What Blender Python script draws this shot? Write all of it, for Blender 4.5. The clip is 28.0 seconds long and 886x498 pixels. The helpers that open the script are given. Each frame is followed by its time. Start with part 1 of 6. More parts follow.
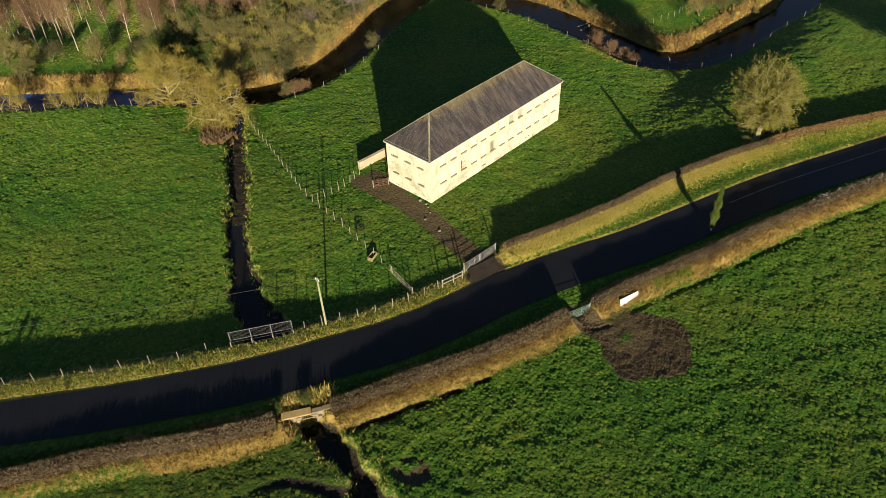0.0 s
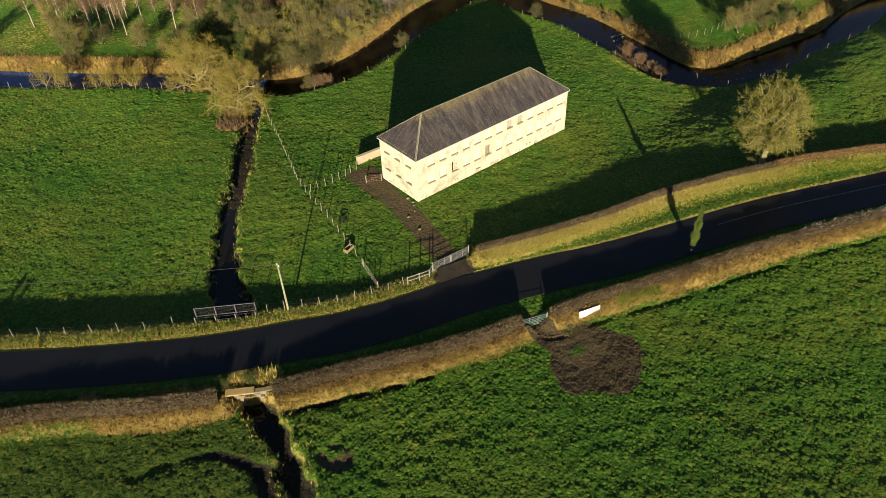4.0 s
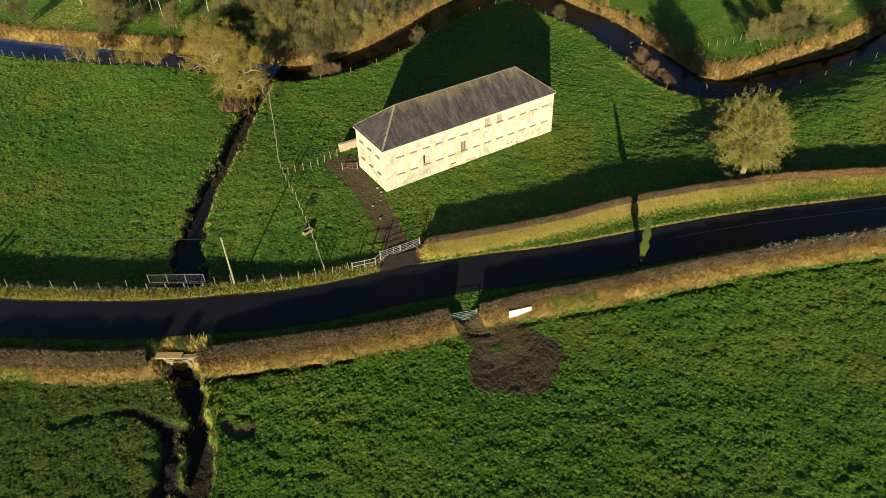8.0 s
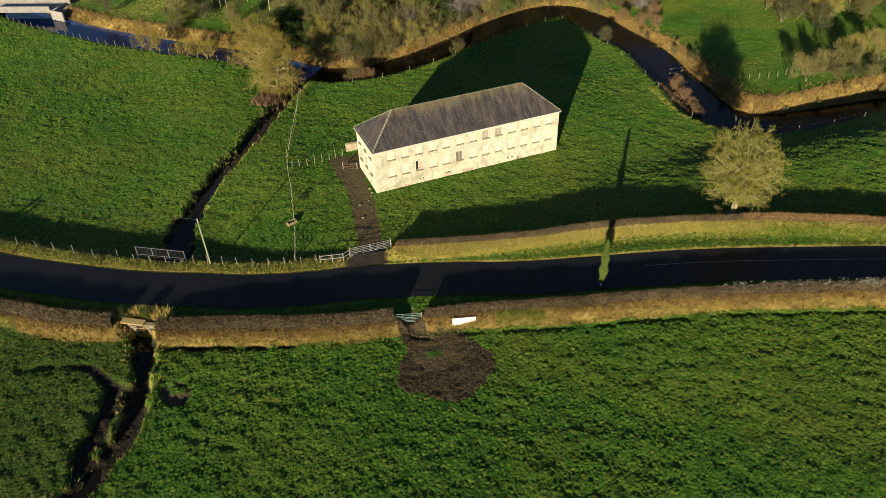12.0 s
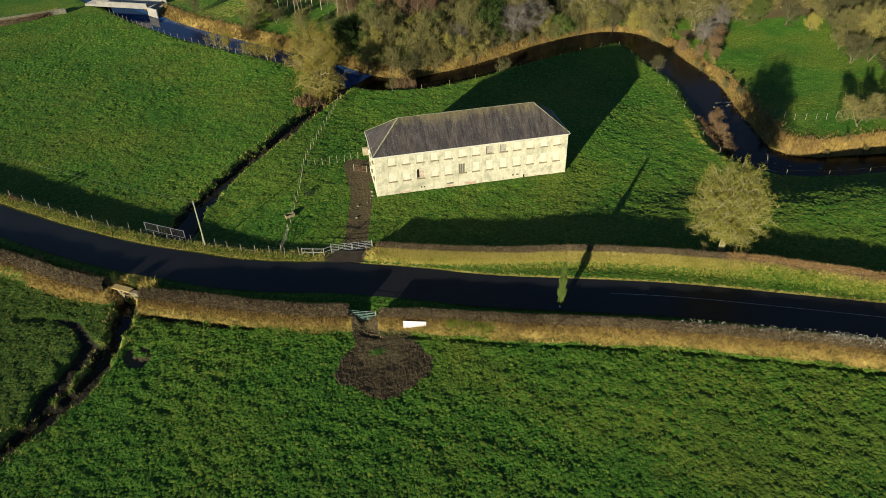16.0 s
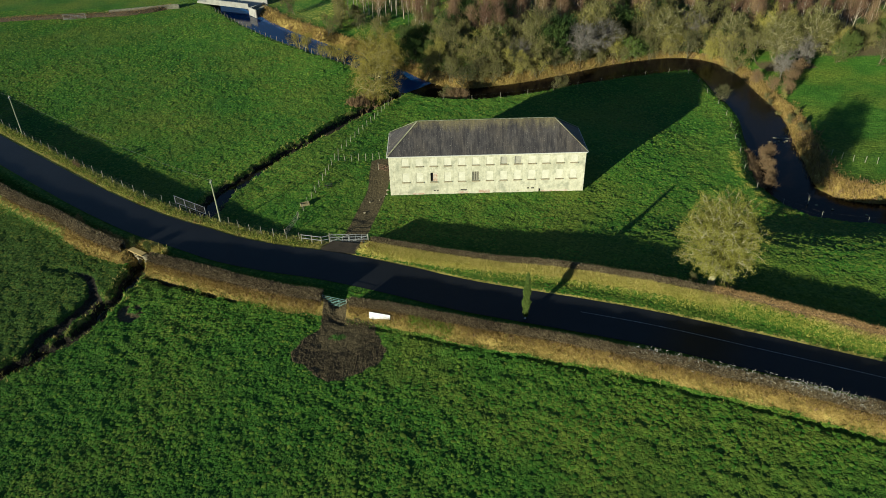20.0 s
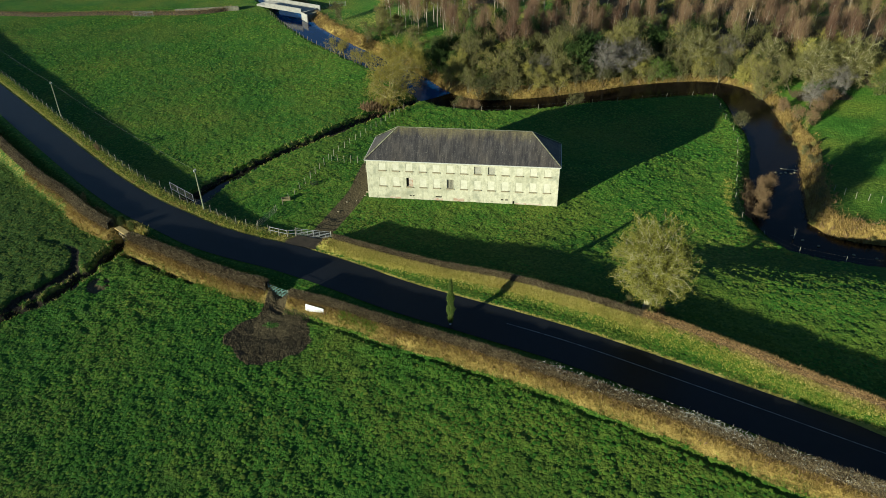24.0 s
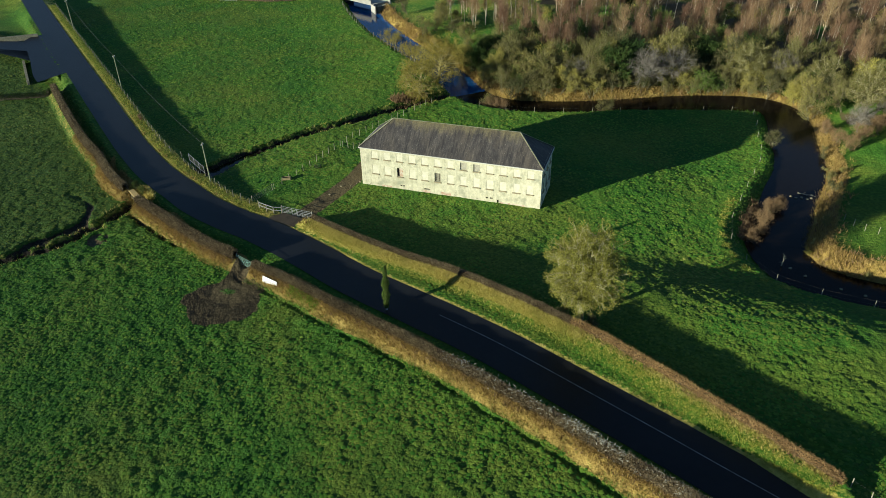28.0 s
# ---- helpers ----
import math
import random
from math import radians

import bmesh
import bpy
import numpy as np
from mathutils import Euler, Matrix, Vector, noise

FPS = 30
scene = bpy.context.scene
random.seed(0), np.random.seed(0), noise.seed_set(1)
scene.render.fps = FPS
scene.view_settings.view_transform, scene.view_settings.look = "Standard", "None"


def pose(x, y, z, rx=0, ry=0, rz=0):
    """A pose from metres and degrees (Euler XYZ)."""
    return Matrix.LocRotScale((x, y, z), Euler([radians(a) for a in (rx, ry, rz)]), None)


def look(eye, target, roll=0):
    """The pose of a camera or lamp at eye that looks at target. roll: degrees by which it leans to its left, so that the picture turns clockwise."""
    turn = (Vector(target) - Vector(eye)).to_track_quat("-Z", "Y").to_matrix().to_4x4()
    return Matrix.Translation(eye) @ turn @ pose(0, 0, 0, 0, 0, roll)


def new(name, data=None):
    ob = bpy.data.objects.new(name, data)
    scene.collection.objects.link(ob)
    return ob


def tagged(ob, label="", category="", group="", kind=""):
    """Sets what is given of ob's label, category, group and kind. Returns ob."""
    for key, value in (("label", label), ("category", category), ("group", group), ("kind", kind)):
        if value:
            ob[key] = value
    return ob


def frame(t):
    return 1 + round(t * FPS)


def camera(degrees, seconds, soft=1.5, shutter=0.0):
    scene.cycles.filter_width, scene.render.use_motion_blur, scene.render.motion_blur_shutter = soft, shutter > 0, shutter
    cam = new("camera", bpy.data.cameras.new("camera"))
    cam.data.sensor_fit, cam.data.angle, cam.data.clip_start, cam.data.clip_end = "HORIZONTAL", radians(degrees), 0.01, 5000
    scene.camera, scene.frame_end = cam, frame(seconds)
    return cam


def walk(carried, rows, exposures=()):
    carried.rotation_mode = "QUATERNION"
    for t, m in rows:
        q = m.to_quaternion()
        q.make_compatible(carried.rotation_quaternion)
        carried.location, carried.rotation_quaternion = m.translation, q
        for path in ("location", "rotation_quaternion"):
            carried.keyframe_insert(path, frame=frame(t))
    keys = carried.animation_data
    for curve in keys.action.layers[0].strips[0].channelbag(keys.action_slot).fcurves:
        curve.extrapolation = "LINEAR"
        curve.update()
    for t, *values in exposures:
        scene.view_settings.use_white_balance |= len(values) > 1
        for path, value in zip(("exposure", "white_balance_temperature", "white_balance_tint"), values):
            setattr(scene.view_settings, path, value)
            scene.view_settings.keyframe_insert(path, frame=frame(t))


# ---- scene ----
cam = camera(64.6, 28.0, soft=0.75)
METRES = 101.6
START = pose(-49.143, -48.487, 49.920, -2.221, 0.485, -46.784)
ROWS = [
    (0.0, 0.0, 0.0, 0.0, -0.9, -37.42, 1.18),
    (0.5, 0.0124, -0.0011, 0.0001, 0.31, -37.3, 1.15),
    (1.0, 0.0249, -0.002, -0.0002, 1.4, -37.21, 1.1),
    (1.5, 0.0376, -0.0028, -0.0005, 2.47, -37.11, 1.05),
    (2.0, 0.0512, -0.0036, -0.0007, 3.09, -37.04, 1.03),
    (2.5, 0.0645, -0.0041, -0.0008, 3.72, -37.02, 0.99),
    (4.5, 0.1206, -0.0033, -0.0021, 7.47, -36.93, 0.83),
    (5.0, 0.1363, -0.0026, -0.0024, 8.22, -36.93, 0.79),
    (5.5, 0.1528, -0.0019, -0.0028, 9.14, -36.94, 0.77),
    (6.0, 0.1693, -0.0007, -0.003, 10.01, -36.95, 0.7),
    (6.5, 0.1861, 0.0005, -0.0034, 10.92, -36.94, 0.64),
    (7.0, 0.203, 0.0024, -0.0036, 11.92, -36.97, 0.61),
    (7.5, 0.2197, 0.0043, -0.0038, 13.02, -36.98, 0.57),
    (8.0, 0.2364, 0.0067, -0.0034, 14.07, -36.93, 0.51),
    (8.5, 0.2533, 0.0093, -0.0035, 15.26, -36.81, 0.45),
    (9.0, 0.27, 0.012, -0.0031, 16.66, -36.72, 0.39),
    (9.5, 0.2873, 0.0151, -0.0027, 18.01, -36.62, 0.35),
    (10.0, 0.3046, 0.0186, -0.0023, 19.24, -36.51, 0.28),
    (10.5, 0.3215, 0.022, -0.0022, 20.46, -36.37, 0.23),
    (11.0, 0.3385, 0.0263, -0.0018, 21.74, -36.2, 0.17),
    (11.5, 0.3554, 0.0306, -0.0016, 22.67, -36.0, 0.12),
    (12.0, 0.3721, 0.035, -0.0019, 23.83, -35.82, 0.06),
    (12.5, 0.389, 0.0399, -0.0022, 25.05, -35.64, 0.01),
    (14.5, 0.4562, 0.0636, -0.0016, 30.44, -34.88, -0.21),
    (15.0, 0.4735, 0.0709, -0.0011, 31.71, -34.74, -0.26),
    (15.5, 0.4902, 0.0779, -0.0012, 32.99, -34.51, -0.29),
    (16.0, 0.5069, 0.0852, -0.0015, 34.32, -34.34, -0.33),
    (16.5, 0.5233, 0.0928, -0.0023, 35.79, -34.16, -0.38),
    (17.0, 0.5394, 0.101, -0.0033, 37.37, -34.0, -0.41),
    (17.5, 0.5553, 0.1096, -0.0044, 38.76, -33.83, -0.45),
    (18.0, 0.5709, 0.1187, -0.0054, 40.2, -33.67, -0.47),
    (18.5, 0.5867, 0.1284, -0.0064, 41.71, -33.49, -0.51),
    (19.0, 0.6023, 0.1389, -0.007, 43.15, -33.31, -0.56),
    (19.5, 0.6178, 0.1499, -0.0078, 44.57, -33.13, -0.61),
    (20.0, 0.6331, 0.1617, -0.0076, 45.84, -32.97, -0.66),
    (20.5, 0.6483, 0.1738, -0.0074, 47.12, -32.78, -0.72),
    (22.5, 0.7073, 0.2267, -0.005, 51.64, -32.04, -0.87),
    (23.0, 0.7212, 0.2408, -0.0041, 52.1, -32.06, -0.9),
    (23.5, 0.735, 0.2551, -0.0036, 53.2, -32.1, -0.95),
    (24.0, 0.749, 0.2702, -0.0029, 54.4, -32.15, -0.98),
    (24.5, 0.7631, 0.2856, -0.0026, 55.6, -32.18, -1.02),
    (25.0, 0.7772, 0.3019, -0.0019, 56.89, -32.23, -1.07),
    (25.5, 0.791, 0.3186, -0.0011, 58.15, -32.28, -1.12),
    (26.0, 0.8047, 0.3357, -0.0001, 59.39, -32.33, -1.16),
    (26.5, 0.8179, 0.3533, 0.0012, 60.65, -32.38, -1.19),
    (27.0, 0.8304, 0.3703, 0.0026, 61.9, -32.43, -1.24),
    (27.5, 0.8429, 0.3882, 0.004, 63.32, -32.49, -1.28),
    (28.0, 0.8547, 0.4066, 0.005, 64.83, -32.53, -1.32),
]
walk(cam, [(t, START @ pose(METRES * x, METRES * y, METRES * z, 90 + pitch, roll, yaw)) for t, x, y, z, yaw, pitch, roll in ROWS],
     exposures=[(0, 0.46, 6900, 13), (12, 0.36, 6800, 12), (18, 0.35, 6050, 1), (23, 0.41, 5750, -5), (28, 0.75, 5850, -3)])

# ---------------------------------------------------------------- light
SUN_EL, SUN_TO = 10.6, Vector((0.635, 0.773, 0.0))
world = bpy.data.worlds.new("sky")
scene.world = world
world.use_nodes = True
wn = world.node_tree
sky = wn.nodes.new("ShaderNodeTexSky")
sky.sky_type, sky.sun_disc = "NISHITA", False
sky.air_density, sky.dust_density = 0.45, 0.0
sky.sun_elevation, sky.sun_rotation = radians(SUN_EL), math.atan2(-SUN_TO.x, -SUN_TO.y)
wn.links.new(sky.outputs[0], wn.nodes["Background"].inputs[0])
wn.nodes["Background"].inputs[1].default_value = 0.083
lamp = bpy.data.lights.new("sun", "SUN")
lamp.energy, lamp.angle, lamp.color = 5.0, radians(0.6), (1.0, 0.885, 0.7)
sun = new("sun", lamp)
sun.matrix_world = look((-60, -73, 95 * math.tan(radians(SUN_EL))), (-60 + SUN_TO.x * 95, -73 + SUN_TO.y * 95, 0))

# ---------------------------------------------------------------- materials
class Tree:
    """A few short ways to wire a material."""
    def __init__(self, name, rough=0.9):
        self.m = bpy.data.materials.new(name)
        self.m.use_nodes = True
        self.t = self.m.node_tree
        self.b = self.t.nodes["Principled BSDF"]
        self.b.inputs["Roughness"].default_value = rough
        self.b.inputs["Specular IOR Level"].default_value = 0.2
        self.b.inputs["Diffuse Roughness"].default_value = 1.0

    def node(self, kind, **sets):
        n = self.t.nodes.new("ShaderNode" + kind)
        for k, v in sets.items():
            n.inputs[k.replace("_", " ")].default_value = v
        return n

    def link(self, a, b):
        self.t.links.new(a, b)

    def place(self):
        return self.node("NewGeometry").outputs["Position"]

    def noise(self, scale, detail=3.0, rough=0.55, coord=None, stretch=None):
        n = self.node("TexNoise", Scale=scale, Detail=detail, Roughness=rough)
        co = coord or self.place()
        if stretch:
            mp = self.node("Mapping")
            mp.inputs["Scale"].default_value = stretch
            self.link(co, mp.inputs["Vector"])
            co = mp.outputs[0]
        self.link(co, n.inputs["Vector"])
        return n.outputs["Fac"]

    def ramp(self, fac, *stops):
        r = self.t.nodes.new("ShaderNodeValToRGB")
        while len(r.color_ramp.elements) < len(stops):
            r.color_ramp.elements.new(0.5)
        for e, (p, c) in zip(r.color_ramp.elements, stops):
            e.position, e.color = p, ((*c, 1) if len(c) == 3 else c)
        self.link(fac, r.inputs[0])
        return r.outputs[0]

    def mix(self, fac, a, b, mode="MIX"):
        n = self.t.nodes.new("ShaderNodeMix")
        n.data_type, n.blend_type = "RGBA", mode
        for v, k in ((fac, 0), (a, 6), (b, 7)):
            if hasattr(v, "links"):
                self.link(v, n.inputs[k])
            elif k == 0:
                n.inputs[k].default_value = v
            else:
                n.inputs[k].default_value = (*v, 1)
        return n.outputs[2]

    def math(self, op, a, b=0.0, clamp=False):
        n = self.t.nodes.new("ShaderNodeMath")
        n.operation, n.use_clamp = op, clamp
        for v, k in ((a, 0), (b, 1)):
            if hasattr(v, "links"):
                self.link(v, n.inputs[k])
            else:
                n.inputs[k].default_value = v
        return n.outputs[0]

    def colour(self, c):
        self.link(c, self.b.inputs["Base Color"])

    def bump(self, fac, strength, distance):
        n = self.node("Bump", Strength=strength, Distance=distance)
        self.link(fac, n.inputs["Height"])
        self.link(n.outputs[0], self.b.inputs["Normal"])


def plain(name, low, high, rough=0.8, scale=3.0, bump=0.0, metal=0.0, spec=0.3, stretch=None):
    """Two tones by noise at two scales."""
    t = Tree(name, rough)
    a, b = t.noise(scale, 4, stretch=stretch), t.noise(scale * 7, 3, stretch=stretch)
    f = t.math("ADD", t.math("MULTIPLY", a, 0.65), t.math("MULTIPLY", b, 0.35))
    t.colour(t.ramp(f, (0.32, low), (0.68, high)))
    t.b.inputs["Metallic"].default_value = metal
    t.b.inputs["Specular IOR Level"].default_value = spec
    if bump:
        t.bump(b, 0.7, bump)
    return t.m


def blade_material(name, stops, rough=0.75, by="island", sheer=0.25):
    """Leaves, blades and twigs: each its own tone, with some patchiness over the ground."""
    t = Tree(name, rough)
    if by == "island":
        r = t.node("NewGeometry").outputs["Random Per Island"]
    else:
        a = t.node("ObjectInfo").outputs["Random"]
        r = t.math("ADD", t.math("MULTIPLY", a, 0.7), t.math("MULTIPLY", t.node("NewGeometry").outputs["Random Per Island"], 0.3))
    p = t.math("ADD", t.math("MULTIPLY", t.noise(0.12, 3), 0.5), t.math("MULTIPLY", t.noise(0.75, 2), 0.5))
    f = t.math("ADD", t.math("MULTIPLY", r, 0.42 if by == "island" else 0.75), t.math("MULTIPLY", p, 0.58 if by == "island" else 0.25))
    t.colour(t.ramp(f, *stops))
    if sheer:
        glow, both = t.node("BsdfTranslucent"), t.node("MixShader", Fac=sheer)
        t.link(t.b.inputs["Base Color"].links[0].from_socket, glow.inputs[0])
        t.link(t.b.outputs[0], both.inputs[1])
        t.link(glow.outputs[0], both.inputs[2])
        t.link(both.outputs[0], t.t.nodes["Material Output"].inputs[0])
    return t.m


def ground_material():
    t = Tree("field_ground", 0.92)
    zone = t.node("Attribute")
    zone.attribute_name = "zone"
    sep = t.node("SeparateColor")
    t.link(zone.outputs["Color"], sep.inputs[0])
    dry, mud, wet = sep.outputs[0], sep.outputs[1], sep.outputs[2]
    big, mid, small, fine = t.noise(0.035, 3), t.noise(0.45, 4), t.noise(2.2, 4, 0.6), t.noise(9.0, 3)
    tone = t.math("ADD", t.math("MULTIPLY", big, 0.3), t.math("ADD", t.math("MULTIPLY", mid, 0.25), t.math("MULTIPLY", small, 0.45)))
    green = t.ramp(tone, (0.3, (0.02, 0.07, 0.008)), (0.5, (0.06, 0.155, 0.016)), (0.7, (0.15, 0.27, 0.034)))
    straw = t.ramp(t.math("ADD", t.math("MULTIPLY", mid, 0.5), t.math("MULTIPLY", small, 0.5)),
                   (0.34, (0.2, 0.21, 0.028)), (0.5, (0.47, 0.4, 0.085)), (0.66, (0.66, 0.54, 0.16)))
    green = t.mix(t.ramp(t.noise(0.06, 4, 0.6), (0.44, (0, 0, 0)), (0.64, (0.6, 0.6, 0.6))), green, t.ramp(small, (0.35, (0.095, 0.125, 0.014)), (0.65, (0.26, 0.285, 0.04))))
    sward = t.node("Attribute")
    sward.attribute_name = "sward"
    sw = t.node("SeparateColor")
    t.link(sward.outputs["Color"], sw.inputs[0])
    straw = t.mix(sw.outputs[0], straw, t.ramp(t.math("ADD", t.math("MULTIPLY", mid, 0.5), t.math("MULTIPLY", small, 0.5)),
                                               (0.34, (0.15, 0.125, 0.03)), (0.5, (0.35, 0.25, 0.066)), (0.66, (0.52, 0.385, 0.115))))
    green = t.mix(sw.outputs[1], green, t.ramp(tone, (0.3, (0.026, 0.06, 0.009)), (0.5, (0.07, 0.13, 0.019)), (0.7, (0.165, 0.22, 0.038))))
    soil = t.ramp(t.noise(5.0, 4, 0.65), (0.3, (0.055, 0.042, 0.02)), (0.7, (0.175, 0.137, 0.07)))
    slime = t.ramp(small, (0.3, (0.012, 0.011, 0.008)), (0.7, (0.062, 0.05, 0.034)))

    def edged(m):
        v = t.math("ADD", m, t.math("MULTIPLY", t.math("SUBTRACT", small, 0.5), 0.9))
        return t.ramp(v, (0.36, (0, 0, 0)), (0.64, (1, 1, 1)))
    c = t.mix(edged(dry), green, straw)
    c = t.mix(edged(mud), c, soil)
    c = t.mix(edged(wet), c, slime)
    t.colour(c)
    t.bump(t.math("ADD", t.math("MULTIPLY", t.noise(2.9, 3, 0.55), 0.75), t.math("MULTIPLY", fine, 0.25)), 1.0, 0.36)
    t.link(t.math("SUBTRACT", 1.0, t.math("MULTIPLY", mud, 0.55)), t.t.nodes["Bump"].inputs["Strength"])
    return t.m


M_GROUND = ground_material()
M_BLADE = blade_material("grass_blades", [(0.2, (0.042, 0.14, 0.015)), (0.42, (0.082, 0.21, 0.023)), (0.6, (0.15, 0.28, 0.032)), (0.8, (0.26, 0.34, 0.045))])
M_RUSH = blade_material("rushy_blades", [(0.22, (0.035, 0.08, 0.012)), (0.48, (0.085, 0.145, 0.021)), (0.72, (0.2, 0.235, 0.04))])
M_OLIVE = blade_material("yellowing_grass_blades", [(0.2, (0.065, 0.135, 0.018)), (0.5, (0.135, 0.215, 0.028)), (0.8, (0.23, 0.29, 0.042))])
M_STRAW = blade_material("dry_grass_blades", [(0.25, (0.33, 0.3, 0.065)), (0.5, (0.62, 0.52, 0.15)), (0.8, (0.8, 0.68, 0.27))])
M_LIME = blade_material("yellow_green_blades", [(0.25, (0.25, 0.3, 0.04)), (0.5, (0.48, 0.47, 0.085)), (0.8, (0.7, 0.63, 0.17))])
M_WEED = blade_material("bright_green_weeds", [(0.25, (0.1, 0.2, 0.02)), (0.5, (0.2, 0.33, 0.035)), (0.8, (0.36, 0.46, 0.07))])
M_TAN = blade_material("tan_dead_grass", [(0.25, (0.19, 0.13, 0.04)), (0.5, (0.385, 0.262, 0.082)), (0.8, (0.58, 0.42, 0.155))])
M_BRACKEN = blade_material("dead_bracken", [(0.25, (0.15, 0.1, 0.055)), (0.5, (0.27, 0.175, 0.09)), (0.8, (0.4, 0.28, 0.14))])
M_TWIG = blade_material("hedge_twigs", [(0.25, (0.06, 0.045, 0.028)), (0.5, (0.19, 0.14, 0.08)), (0.72, (0.42, 0.34, 0.19))])
M_RUSSET = blade_material("russet_hedge_twigs", [(0.22, (0.15, 0.092, 0.042)), (0.5, (0.35, 0.22, 0.095)), (0.75, (0.6, 0.42, 0.19))])
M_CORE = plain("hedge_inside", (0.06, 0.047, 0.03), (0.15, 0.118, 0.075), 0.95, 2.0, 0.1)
M_BARK = plain("grey_green_bark", (0.12, 0.105, 0.06), (0.3, 0.27, 0.15), 0.9, 2.5, 0.02)
M_ASHBARK = plain("pale_mossy_ash_bark", (0.24, 0.21, 0.1), (0.46, 0.42, 0.23), 0.9, 2.5, 0.02)
M_PALEBARK = plain("pale_birch_bark", (0.42, 0.35, 0.25), (0.72, 0.64, 0.5), 0.8, 2.5, 0.01)
M_ASH = blade_material("budding_twigs", [(0.2, (0.1, 0.105, 0.019)), (0.5, (0.24, 0.235, 0.04)), (0.8, (0.46, 0.42, 0.085))])
M_GOLD = blade_material("golden_twigs", [(0.2, (0.15, 0.125, 0.022)), (0.5, (0.31, 0.26, 0.045)), (0.8, (0.48, 0.4, 0.09))])
M_MOSS = plain("mossy_golden_bark", (0.2, 0.17, 0.06), (0.44, 0.38, 0.17), 0.9, 2.5, 0.02)
M_BIRCH = blade_material("birch_twigs", [(0.2, (0.15, 0.085, 0.055)), (0.5, (0.25, 0.155, 0.09)), (0.8, (0.36, 0.26, 0.13))], by="object")
M_SCRUB = blade_material("scrub_twigs", [(0.24, (0.07, 0.08, 0.03)), (0.38, (0.18, 0.15, 0.075)), (0.48, (0.2, 0.205, 0.045)), (0.58, (0.23, 0.19, 0.1)), (0.68, (0.38, 0.34, 0.08))], by="object")
M_OLIVETWIG = blade_material("olive_twigs", [(0.2, (0.085, 0.085, 0.028)), (0.5, (0.17, 0.16, 0.05)), (0.8, (0.28, 0.25, 0.08))])
M_GREYTWIG = blade_material("grey_twigs", [(0.2, (0.1, 0.085, 0.07)), (0.5, (0.19, 0.165, 0.135)), (0.8, (0.3, 0.265, 0.21))])
M_GREYBARK = plain("pale_grey_bark", (0.16, 0.145, 0.12), (0.34, 0.31, 0.26), 0.85, 2.5, 0.02)
M_HOLLY = blade_material("bright_green_leaves", [(0.2, (0.05, 0.1, 0.016)), (0.5, (0.11, 0.18, 0.03)), (0.8, (0.2, 0.26, 0.05))])
M_LICHEN = blade_material("lichened_twigs", [(0.2, (0.2, 0.19, 0.14)), (0.5, (0.42, 0.4, 0.32)), (0.8, (0.66, 0.63, 0.52))])
M_LEAF = blade_material("ivy_leaves", [(0.2, (0.028, 0.055, 0.014)), (0.5, (0.06, 0.1, 0.022)), (0.8, (0.14, 0.17, 0.04))], by="object")
M_YEW = blade_material("columnar_foliage", [(0.2, (0.06, 0.1, 0.02)), (0.5, (0.14, 0.2, 0.04)), (0.8, (0.24, 0.28, 0.07))])
M_INFILL = plain("pale_infill_plaster", (0.55, 0.52, 0.39), (0.74, 0.71, 0.56), 0.9, 1.4, 0.01)
M_STONE = plain("pale_stone", (0.22, 0.185, 0.11), (0.42, 0.36, 0.23), 0.9, 1.6, 0.02)
M_OLDWALL = plain("mossy_field_stone", (0.16, 0.15, 0.1), (0.36, 0.34, 0.24), 0.95, 2.0, 0.03)
M_CONC = plain("bridge_concrete", (0.32, 0.3, 0.26), (0.5, 0.475, 0.41), 0.85, 0.8, 0.01)
M_GUTTER = plain("pale_gutter_paint", (0.5, 0.49, 0.42), (0.68, 0.66, 0.58), 0.6, 2.0)
M_STEEL = plain("galvanised_steel", (0.28, 0.29, 0.3), (0.44, 0.45, 0.46), 0.45, 4.0, 0.0, 0.6, 0.5)
M_GREENSTEEL = plain("faded_green_paint", (0.2, 0.36, 0.28), (0.38, 0.54, 0.44), 0.6, 4.0, 0.0, 0.0, 0.4)
M_POST = plain("weathered_post_wood", (0.2, 0.185, 0.13), (0.4, 0.37, 0.27), 0.85, 3.0, 0.01)
M_POLE = plain("utility_pole_wood", (0.26, 0.27, 0.15), (0.42, 0.43, 0.25), 0.85, 2.0, 0.01)
M_WIRE = plain("fence_wire", (0.1, 0.095, 0.09), (0.18, 0.17, 0.16), 0.7, 4.0)
M_WHITE = plain("white_sheet", (0.78, 0.77, 0.74), (0.86, 0.85, 0.82), 0.5, 1.2)
M_OLDWOOD = plain("old_boards", (0.16, 0.11, 0.065), (0.36, 0.27, 0.17), 0.9, 3.0, 0.01)
M_DARK = plain("painted_dark_inside", (0.006, 0.006, 0.006), (0.015, 0.014, 0.013), 0.95)
M_RUBBER = plain("black_rubber", (0.012, 0.012, 0.012), (0.03, 0.03, 0.03), 0.7)


def road_material():
    t = Tree("asphalt", 0.42)
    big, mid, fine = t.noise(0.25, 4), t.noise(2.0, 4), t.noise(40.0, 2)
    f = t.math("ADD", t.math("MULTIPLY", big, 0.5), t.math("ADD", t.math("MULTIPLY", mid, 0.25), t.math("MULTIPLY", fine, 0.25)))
    # asphalt base near black, making up for hedge shade that falls short
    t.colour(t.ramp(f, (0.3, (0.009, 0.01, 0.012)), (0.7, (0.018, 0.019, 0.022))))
    t.b.inputs["Specular IOR Level"].default_value = 0.22
    t.bump(fine, 0.35, 0.01)
    return t.m


